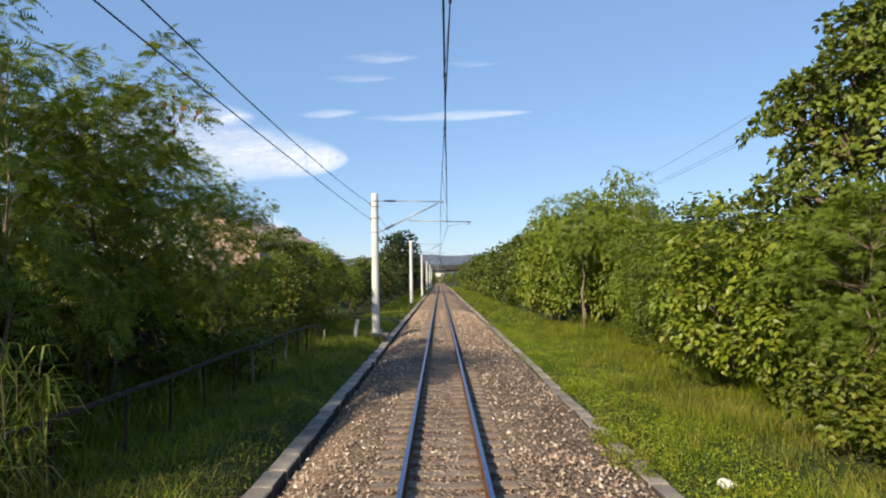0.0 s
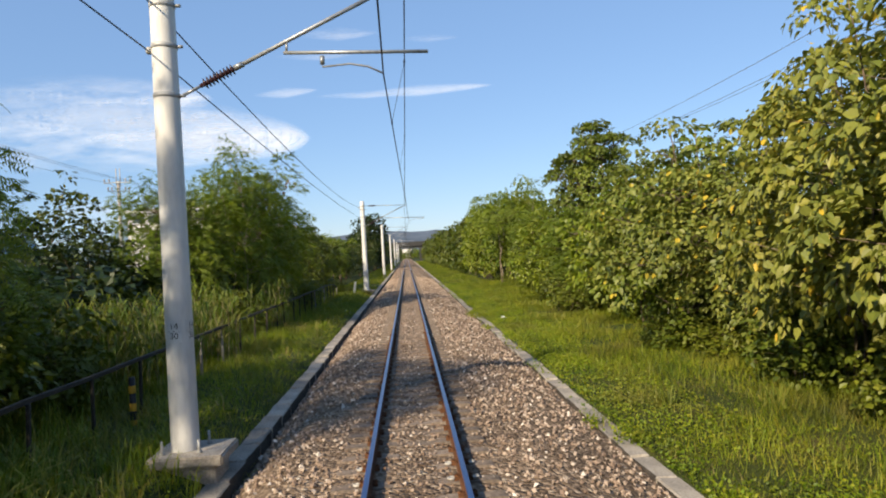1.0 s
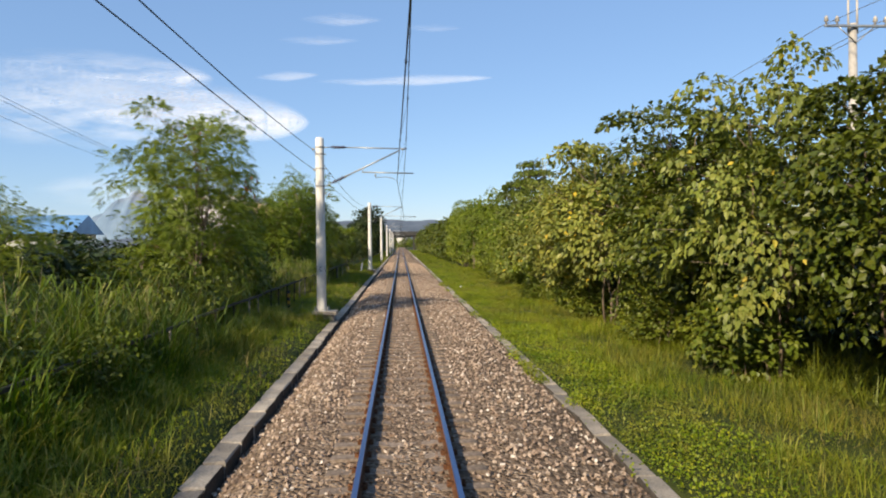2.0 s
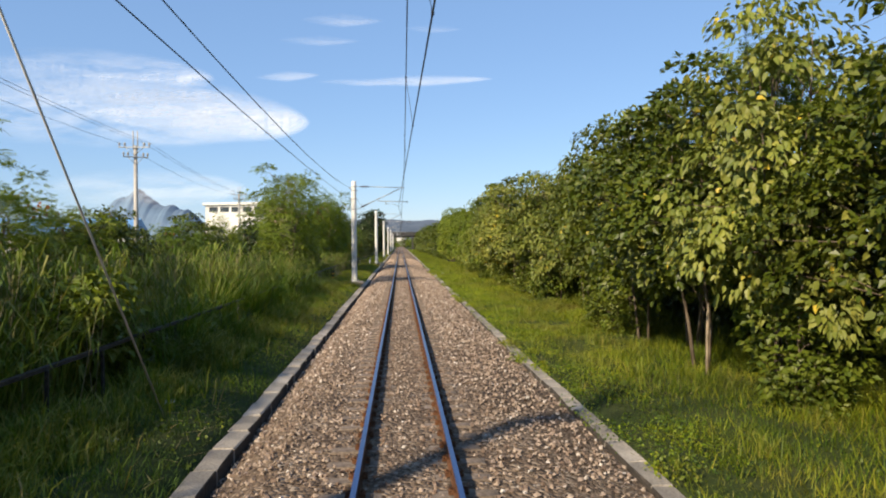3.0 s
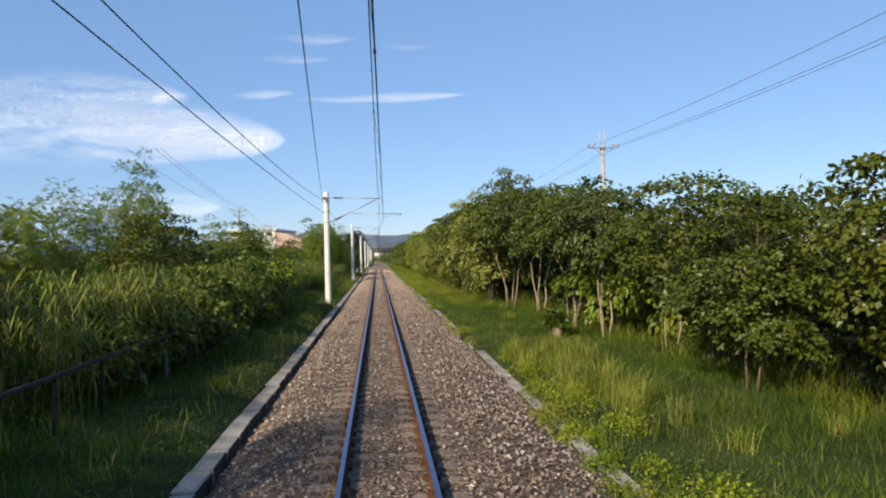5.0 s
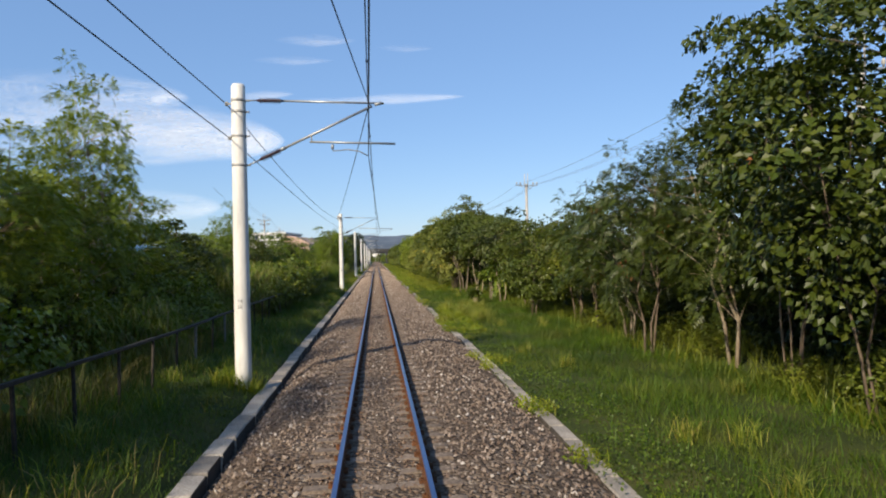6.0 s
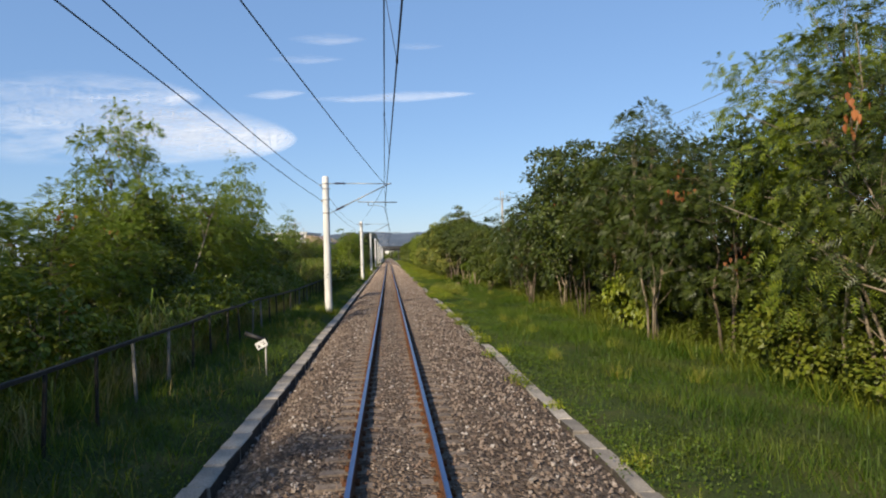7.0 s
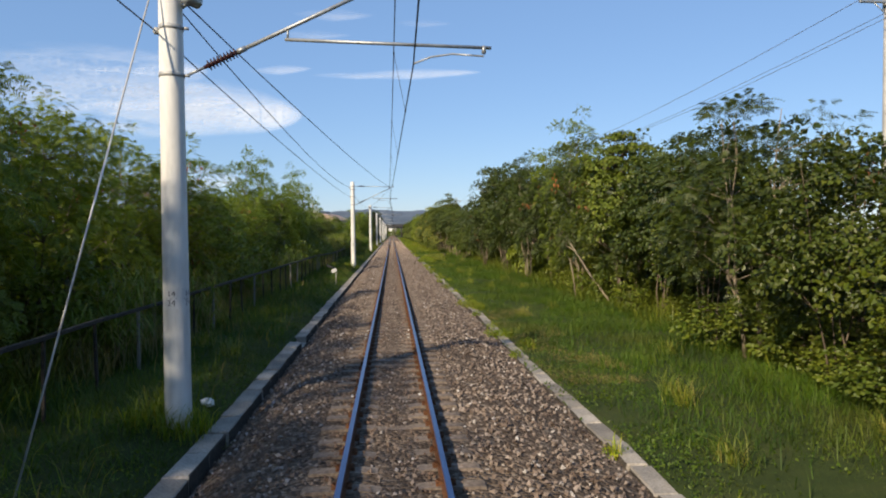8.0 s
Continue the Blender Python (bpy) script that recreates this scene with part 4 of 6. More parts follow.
def right_kind(y, r):
    if y < -132:
        return r.choice(["deep", "dleu", "mulb", "deep"])
    if y < -94:
        return r.choice(["dleu", "deep", "dleu"])
    if y < -82:
        return r.choice(["open", "mulb"])
    if y < -58:
        return "open"
    if y < -42:
        return r.choice(["mulb", "yell", "mulb"])
    if y < -24:
        return r.choice(["mulb", "yell", "mulb", "yell"])
    if y < 0:
        return r.choice(["yell", "yell", "mulb"])
    if y < 12:
        return "bigl"
    if y < 22:
        return r.choice(["bigl", "leuc"])
    return r.choice(["leuc", "bigl", "leuc", "mulb"])


LEFT_F = [(-200, 0.8), (-128, 0.85), (-118, 1.15), (-100, 1.15), (-90, 0.8), (-78, 0.8), (-72, 1.0), (-66, 1.0), (-61, 1.1), (-56, 1.4), (-48, 1.3), (-41, 1.1), (-28, 1.15), (-20, 1.2), (0, 1.2), (300, 1.1)]


LEFT_X = [(-200, -8.2), (-140, -8.2), (-132, -9.2), (-96, -9.2), (-80, -9.8), (-24, -9.8), (-19, -7.9), (300, -7.9)]


def left_kind(y, r):
    if -84 < y < -28:
        return r.choice(["mulb", "leuc", "mulb"])
    return r.choice(["leuc", "leuc", "mulb"])


def plant_rows():
    r = random.Random(11)
    y = -178.0
    while y < 62:
        plant(right_kind(y, r), profile(RIGHT_X, y) + r.uniform(-0.5, 1.1), y, profile(RIGHT_H, y) * r.uniform(0.78, 1.12), r.uniform(0, 360), r.uniform(0.88, 1.15) * (1.15 if -73 < y < -56 else 1))
        y += r.uniform(2.3, 3.2) if -50 < y < 4 else r.uniform(2.7, 3.9)
    y = -180.0
    while y < 62:
        plant("back", profile(RIGHT_X, y) + 3.4 + r.uniform(-0.6, 0.9), y, profile(RIGHT_H, y) * r.uniform(0.84, 1.02), r.uniform(0, 360))
        y += r.uniform(3.3, 4.2)
    y = -178.0
    while y < 62:
        k = left_kind(y, r)
        h = (2.65 + (profile(LEFT_H, y) - 2.65) * profile(LEFT_F, y)) * r.uniform(0.86, 1.06)
        if -6.5 < y < 3.5:      # an open stand of reeds
            y += 3.0
            continue
        if any(-8.2 < y - m[0] < -3.6 for m in MASTS if m[0] > -150):       # gaps that let the sun on to the masts
            h = min(h, 2.9)
        plant(k, profile(LEFT_X, y) + r.uniform(-0.7, 0.5), y, h * (0.7 if k == "bush" else 1), r.uniform(0, 360), r.uniform(0.9, 1.1))
        y += r.uniform(2.6, 3.6) if y < -92 else r.uniform(3.3, 4.7)
    y = -180.0
    while y < 62:
        plant("back", profile(LEFT_X, y) - 3.5 + r.uniform(-1, 1), y, profile(LEFT_H, y) * min(1, profile(LEFT_F, y)) * r.uniform(0.7, 0.88) * (1.15 if y < -95 else 1), r.uniform(0, 360))
        y += r.uniform(3.2, 4.0)
    y = -180.0
    while y < 62:      # an added low thicket closes the view; its dark leaves stand for shade
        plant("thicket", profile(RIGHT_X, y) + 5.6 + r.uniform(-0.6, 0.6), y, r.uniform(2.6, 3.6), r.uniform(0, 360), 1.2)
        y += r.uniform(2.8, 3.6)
    y = 64.0
    while y < 285:
        plant("far", 9.3 + r.uniform(-0.6, 1.0), y, profile(RIGHT_H, y) * r.uniform(0.8, 1.05), r.uniform(0, 360))
        plant("far", -8.2 + r.uniform(-1.0, 0.8), y + 2, profile(LEFT_H, y) * r.uniform(0.8, 1.1), r.uniform(0, 360))
        plant("far", r.choice([-1, 1]) * r.uniform(12, 18), y + 3, r.uniform(6, 9), r.uniform(0, 360))
        y += r.uniform(4.6, 6.0)
    # Added thicket row on the left, blocks sun through the gaps between trees.
    y = -180.0
    while y < 40:
        plant("thicket", profile(LEFT_X, y) - 1.8 + r.uniform(-0.5, 0.5), y, r.uniform(2.4, 3.3), r.uniform(0, 360), 1.1)
        y += r.uniform(3.0, 3.8)
    # undergrowth at the foot of the rows
    for lo, hi, x0, x1, n, h0, h1 in ((-176, -138, 8.4, 10.6, 34, 0.7, 2.1), (-138, -124, 9.3, 10.8, 16, 0.8, 2.2), (-124, -94, 9.7, 11.4, 18, 0.6, 1.7), (-50, 20, 7.0, 9.2, 36, 0.8, 2.2), (20, 45, 8.6, 10.5, 8, 0.6, 1.4), (-95, -55, 9.4, 11, 8, 0.6, 1.3), (-176, -84, -9.6, -6.8, 20, 1.0, 2.4), (-80, -24, -10.5, -8.6, 14, 1.0, 2.2), (-18, 45, -9.6, -6.8, 14, 1.0, 2.4), (3, 26, -7.2, -6.0, 8, 0.8, 1.8)):
        for _ in range(n):
            plant("bush", r.uniform(x0, x1), r.uniform(lo, hi), r.uniform(h0, h1), r.uniform(0, 360))
    # trees that stand out singly
    plant("tier", 10.4, 14.6, 11.0, 40, 0.95)
    plant("umbr", 8.5, 38.6, 8.4, 10, 1.1)
    plant("leuc", 9.0, -44.5, 8.6, 75, 1.15)
    plant("leuc", 9.8, -128.5, 9.2, 20, 0.9)
    plant("dleu", 9.4, -119.0, 9.0, 130, 0.8)
    plant("vine", 9.4, -117.5, 3.0, 0, 0.7)
    plant("tier", 9.8, -136.0, 8.4, 15, 0.8)
    plant("leuc", -7.6, 13.5, 8.3, 200, 1.25)
    plant("leuc", -7.4, -15.5, 8.6, 33, 1.15)
    plant("leuc", -7.9, -11.0, 7.4, 150, 1.1)
    plant("leuc", -10.4, -71.0, 7.4, 60, 0.7)
    plant("leuc", -9.6, -47.5, 5.9, 10, 1.1)
    plant("leuc", -9.9, -41.0, 4.6, 100, 1.1)
    plant("leuc", -9.6, 5.6, 6.8, 60, 1.1)
    plant("back", -13.0, 1.5, 5.6, 10)
    plant("back", -14.2, 6.5, 6.2, 110)
    plant("back", -12.6, -3.0, 4.8, 200)
    plant("mulb", 8.8, -52.5, 9.6, 20, 0.95)
    plant("mulb", 9.4, -56.5, 8.8, 140, 0.95)
    for x, y, h in ((9.6, -74.5, 4.2), (10.2, -78.0, 4.0)):
        plant("vine", x, y, h, 90 * y, 1.0)
    for _ in range(16):
        plant("bush", r.uniform(-6.9, -5.7), r.uniform(-86, -62), r.uniform(1.5, 2.6), r.uniform(0, 360), 1.1)
    for _ in range(8):
        plant("sapl", r.uniform(-6.8, -5.7), r.uniform(-86, -62), r.uniform(1.6, 2.6), r.uniform(0, 360), 1.1)
    for _ in range(9):
        plant("bush", r.uniform(-8.6, -6.6), r.uniform(-21, -7), r.uniform(1.6, 2.8), r.uniform(0, 360), 1.0)
    for lo, hi, n in ((-84, -63, 13), (-47, -26, 13)):      # growth that swallows the fence
        for _ in range(n):
            plant(r.choice(["bush", "sapl", "bush"]), r.uniform(-5.9, -5.0), r.uniform(lo, hi), r.uniform(0.8, 1.7), r.uniform(0, 360), 0.8)
    for _ in range(30):
        plant("sapl", r.uniform(-8.3, -6.3), r.uniform(-150, -94), r.uniform(1.4, 3.0), r.uniform(0, 360), 1.1)
    plant("vine", -7.2, -67.0, 3.7, 30, 1.2)
    plant("vine", -7.0, -62.0, 3.5, 140, 1.2)
    plant("vine", -6.9, -76.0, 3.1, 200, 1.1)
    plant("vine", -6.7, -47.0, 2.6, 100)
    plant("leuc", -8.9, -100.5, 8.8, 200, 0.8)
    plant("leuc", -9.6, -117.5, 8.8, 300, 0.8)
    plant("dome", -7.6, 133.0, 13.4, 0, 1.0)
    plant("dome", -11.5, 150.0, 11.0, 70, 1.0)
    for i in range(26):
        plant("back", -15 - r.uniform(0, 9), -72 + i * 5 + r.uniform(-2, 2), r.uniform(3.4, 4.4), r.uniform(0, 360), 1.3)
    for i in range(24):
        plant("far", -26 + i * 2.3 + r.uniform(-1, 1), 400 + r.uniform(0, 60), r.uniform(5, 9), i * 50)
    for i in range(10):
        plant("far", -14 + i * 3.4, -196 - (i % 3) * 3, 7, i * 40)


plant_rows()
for src in KIND.values():
    for o in (*src.children_recursive, src):
        bpy.data.objects.remove(o)


# ---- grass ----
def blades(name, rng, x, y, z, h, wide, mat, label, cat, bend=0.45, short=False):
    n = len(x)
    a = rng.uniform(0, 2 * math.pi, n)
    fwd = np.stack([np.cos(a), np.sin(a), np.zeros(n)], -1)
    side = np.stack([-np.sin(a), np.cos(a), np.zeros(n)], -1) * (wide * rng.uniform(0.6, 1.3, n))[:, None]
    root = np.stack([x, y, z - 0.02], -1)
    H = h[:, None]
    up = np.array([0, 0, 1.0])
    b = rng.uniform(0.4 * bend, 1.15 * bend, n)[:, None]
    if short:
        V = np.stack([root - side, root + side, root + up * H * (1.0 - b * 0.35) + fwd * H * b], 1)
        ob = new(name, mesh_of(name, V.reshape(-1, 3), np.arange(3 * n).reshape(-1, 3), mat))
        return tagged(ob, label, cat, kind="stuff")
    mid = root + up * H * 0.55 + fwd * H * b * 0.35
    tip = root + up * H * (1.0 - b * 0.35) + fwd * H * b
    V = np.stack([root - side, root + side, mid + side * 0.75, mid - side * 0.75, tip], 1)
    F3 = [(0, 1, 2), (0, 2, 3), (3, 2, 4)]
    F = (np.array(F3)[None] + 5 * np.arange(n)[:, None, None]).reshape(-1, 3)
    ob = new(name, mesh_of(name, V.reshape(-1, 3), F, mat))
    return tagged(ob, label, cat, kind="stuff")


def patchiness(x, y, s, seed):
    return np.array([noise.noise((a * s, b * s, seed)) for a, b in zip(x, y)])


def gz(x, y):
    return np.array([ground_z(a, b) for a, b in zip(x, y)])


def sow(rng, n, x0, x1, y0=-176.0, y1=45.0, s=0.5, seed=1.0, cut=-0.4):
    x, y = rng.uniform(x0, x1, n), rng.uniform(y0, y1, n)
    p = patchiness(x, y, s, seed)
    k = p + rng.normal(0, 0.12, n) > cut
    return x[k], y[k], p[k]


def build_grass():
    rng = np.random.default_rng(21)
    x, y, p = sow(rng, 310000, 3.5, 9.6, s=0.45, seed=2.0, cut=-0.85)
    h = (0.05 + 0.095 * (x - 3.4) ** 0.8) * (1 + 1.3 * p) * rng.uniform(0.6, 1.4, len(x))
    # This stretch gets the richer green with shade in the blade colour.
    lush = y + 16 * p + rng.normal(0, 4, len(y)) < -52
    for k, mat, label in ((~lush, G_GRASS, "uneven yellow-green grass on the verge"), (lush, G_LUSH_SHADE, "lush green grass on the verge, shade darkened into its colour")):
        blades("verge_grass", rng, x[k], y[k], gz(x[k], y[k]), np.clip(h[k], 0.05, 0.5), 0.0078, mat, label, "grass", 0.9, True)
    x, y, p = sow(rng, 20000, 3.9, 9.0, s=0.6, seed=3.5, cut=0.18)
    for k, mat in ((y > -52, G_GRASS), (y <= -52, G_LUSH_SHADE)):
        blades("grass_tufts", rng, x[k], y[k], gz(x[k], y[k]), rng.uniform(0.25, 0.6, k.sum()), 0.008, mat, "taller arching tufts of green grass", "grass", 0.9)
    x, y, p = sow(rng, 190000, -6.6, -2.95, s=0.5, seed=6.0, cut=-0.75)
    h = (0.1 + 0.1 * (-x - 2.9) ** 0.7) * (1 + 0.9 * p) * rng.uniform(0.6, 1.5, len(x))
    # Left verge: shade of the tall growth is put into the blade colour.
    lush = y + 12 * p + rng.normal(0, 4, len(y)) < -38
    for k, mat in ((~lush, G_GRASS), (lush, G_LUSH_SHADE)):
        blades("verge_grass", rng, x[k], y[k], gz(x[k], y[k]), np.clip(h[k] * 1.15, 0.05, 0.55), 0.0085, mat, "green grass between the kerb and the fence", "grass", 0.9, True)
    x, y, p = sow(rng, 9000, -7.8, -5.6, -152, -94, 0.35, 57.0, -0.1)
    blades("dry_grass", rng, x, y, gz(x, y), rng.uniform(0.4, 1.1, len(x)), 0.01, G_DRY, "tall straw-coloured grass behind the railing", "grass", 0.7)
    x, y, p = sow(rng, 12000, -6.4, -3.2, s=0.6, seed=7.5, cut=0.15)
    blades("grass_tufts", rng, x, y, gz(x, y), rng.uniform(0.25, 0.65, len(x)), 0.009, G_GRASS, "taller arching tufts of green grass", "grass", 0.9)
    x, y, p = sow(rng, 36000, 3.5, 8.0, -95.0, s=0.3, seed=12.0, cut=0.12)
    blades("dry_grass", rng, x, y, gz(x, y), rng.uniform(0.06, 0.28, len(x)), 0.006, G_DRY, "dry straw-coloured grass patches", "grass", 1.2, True)
    x, y, p = sow(rng, 8000, -6.6, -3.2, s=0.35, seed=15.0, cut=0.1)
    blades("dry_grass", rng, x, y, gz(x, y), rng.uniform(0.15, 0.6, len(x)), 0.008, G_DRY, "dry straw-coloured grass along the fence", "grass", 0.8)
    x, y, p = sow(rng, 26000, 3.45, 5.4, -151, -137, 0.7, 33.0, -0.05)
    blades("dry_grass", rng, x, y, gz(x, y), rng.uniform(0.05, 0.2, len(x)), 0.006, G_DRY, "trodden straw-coloured grass beside the kerb", "grass", 1.2, True)
    for x0, x1, n in ((3.5, 8.2, 30000), (-7.0, -2.95, 26000)):      # the verges further off, with coarser blades
        x, y, p = sow(rng, n, x0, x1, 45.0, 280.0, 0.3, 52.0, -0.8)
        blades("verge_grass", rng, x, y, np.full(len(x), -0.62), rng.uniform(0.15, 0.4, len(x)) * (1 + 0.6 * p), 0.035, G_GRASS, "yellow-green grass on the far verge", "grass", 0.9, True)
    # tall reeds behind the fence
    x, y, p = sow(rng, 16000, -8.2, -5.7, -82, -16, 0.35, 18.0, -0.1)
    h = rng.uniform(1.1, 2.6, len(x)) * (1 + 0.4 * p) * np.where(y > -25, 0.8, 1)
    blades("reeds", rng, x, y, gz(x, y), h, 0.02, G_REED, "tall pale green reeds behind the fence", "reeds", 0.6)
    x, y, p = sow(rng, 26000, -5.6, -4.0, -60, -12, 0.4, 37.0, -0.25)
    h = rng.uniform(0.3, 0.95, len(x)) * (1 + 0.6 * p) * np.clip((-x - 3.6) / 1.2, 0.4, 1)
    blades("tall_grass", rng, x, y, gz(x, y), h, 0.012, G_REED, "lush tall weeds in front of the fence", "grass", 0.9)
    x, y, p = sow(rng, 9000, -5.9, -4.6, -47, -20, 0.8, 66.0, 0.0)
    h = rng.uniform(0.5, 2.2, len(x)) * (1 + 0.8 * p) * np.clip((-x - 4.2) / 1.1, 0.3, 1)
    blades("reeds", rng, x, y, gz(x, y), h, 0.016, G_LUSH_SHADE, "tall green reeds leaning over the fence", "reeds", 0.75)
    x, y, p = sow(rng, 60000, -11.5, -6.3, s=0.3, seed=25.0, cut=-0.45)
    blades("undergrowth", rng, x, y, gz(x, y), rng.uniform(0.6, 1.5, len(x)) * (1 + 0.5 * p), 0.02, L_SHRUB, "rank green undergrowth beneath the trees", "undergrowth", 0.9, True)
    x, y, p = sow(rng, 40000, 8.6, 13.0, s=0.3, seed=28.0, cut=-0.45)
    blades("undergrowth", rng, x, y, gz(x, y), rng.uniform(0.3, 1.0, len(x)) * (1 + 0.5 * p), 0.02, L_SHRUB, "rank green undergrowth beneath the trees", "undergrowth", 0.9, True)
    x, y, p = sow(rng, 24000, -9.4, -5.75, s=0.3, seed=22.0, cut=-0.1)
    blades("tall_grass", rng, x, y, gz(x, y), rng.uniform(0.4, 1.1, len(x)), 0.011, G_REED, "tall rank grass growing through the fence", "grass", 0.95)


def mast_tufts():
    rng = np.random.default_rng(61)
    xs, yy = [], []
    for y, kind, slab in MASTS[1:7]:
        a, d = rng.uniform(0, 6.283, 420), rng.uniform(0.22, 0.75, 420) + (0.4 if slab else 0)
        xs.append(-3.4 + np.cos(a) * d)
        yy.append(y + np.sin(a) * d)
    x, y = np.concatenate(xs), np.concatenate(yy)
    blades("grass_tufts", rng, x, y, gz(x, y), rng.uniform(0.25, 0.6, len(x)), 0.01, G_GRASS, "rank grass tufts round the mast feet", "grass", 0.8)


def build_weeds():
    rng = np.random.default_rng(31)
    for x0, x1, n, cut, seed, y0 in ((3.4, 4.9, 60000, -0.2, 41.0, -176), (4.7, 7.0, 20000, 0.1, 43.0, -176), (-4.6, -2.95, 38000, -0.15, 44.0, -176), (2.98, 3.6, 16000, 0.12, 47.0, -176), (3.45, 5.6, 50000, -0.2, 49.0, -38)):
        x, y, p = sow(rng, n, x0, x1, y0, s=0.55, seed=seed, cut=cut)
        pos = np.stack([x, y, np.where(np.abs(x - 3.2) < 0.25, -0.5, gz(x, y)) + rng.uniform(0.02, 0.12, len(x)) * (1 + p)], -1)
        deep = y + 14 * p + rng.normal(0, 4, len(y)) < -44
        for k, mat, label in ((~deep, G_WEED, "bright yellow-green creeping weeds along the kerb"), (deep, G_WEED_D, "deep green creeping weeds along the kerb")):
            if k.sum() > 9:
                V, F = small_leaves(rng, pos[k], unit(rng.normal(0, 1, (k.sum(), 3)) + (0, 0, 0.5)), 0.055)
                tagged(new("creeping_weeds", mesh_of("creeping_weeds", V, F, mat)), label, "weeds", kind="stuff")


def kerb_clumps():
    """Herbs that root in the joints and lap over the right kerb."""
    rng = np.random.default_rng(71)
    cy = np.concatenate([rng.uniform(-176, 20, 95), rng.uniform(-94, -84, 16), rng.uniform(-95, -79, 16)])
    cx = rng.uniform(2.95, 3.75, len(cy))
    r = rng.uniform(0.12, 0.36, len(cy))
    cx[-16:], r[-16:] = rng.uniform(3.5, 4.8, 16), rng.uniform(0.3, 0.5, 16)
    k = rng.choice(len(cy), 21000, p=r ** 2 / np.sum(r ** 2))
    d = unit(rng.normal(0, 1, (len(k), 3))) * rng.uniform(0.1, 1, (len(k), 1)) ** 0.5
    pos = np.stack([cx[k] + d[:, 0] * r[k], cy[k] + d[:, 1] * r[k] * 1.6, -0.54 + np.abs(d[:, 2]) * r[k] * 0.9], -1)
    V, F = small_leaves(rng, pos, d, 0.06)
    tagged(new("kerb_weeds", mesh_of("kerb_weeds", V, F, G_WEED)), "leafy green weed clumps lapping over the kerb", "weeds", kind="stuff")
    b = rng.integers(0, len(cy), 5200)
    a = rng.normal(0, 0.8, (5200, 2)) * r[b][:, None]
    x, y = cx[b] + a[:, 0] * 0.6 + 0.1, cy[b] + a[:, 1]
    blades("grass_tufts", rng, x, y, np.full(len(x), -0.56), rng.uniform(0.12, 0.4, len(x)), 0.007, G_GRASS, "grass tufts lapping over the concrete kerb", "grass", 0.9)


def arching_clumps():
    """Big tufts whose blades arch over from one root."""
    rng = np.random.default_rng(73)
    n = 150
    cx = np.where(rng.random(n) < 0.7, rng.uniform(4.6, 8.2, n), rng.uniform(-5.6, -3.6, n))
    cy = rng.uniform(-174, 25, n)
    near = rng.random(n) < 0.3
    cx, cy = np.where(near, rng.uniform(4.0, 6.0, n), cx), np.where(near, rng.uniform(-90, -78, n), cy)
    k = np.repeat(np.arange(n), 80)
    x, y = cx[k] + rng.normal(0, 0.13, len(k)), cy[k] + rng.normal(0, 0.13, len(k))
    blades("grass_clumps", rng, x, y, gz(x, y), rng.uniform(0.3, 0.65, len(k)) * np.where(near[k], 1.5, 1), 0.0075, G_REED, "big tufts of pale arching grass", "grass", 1.0)


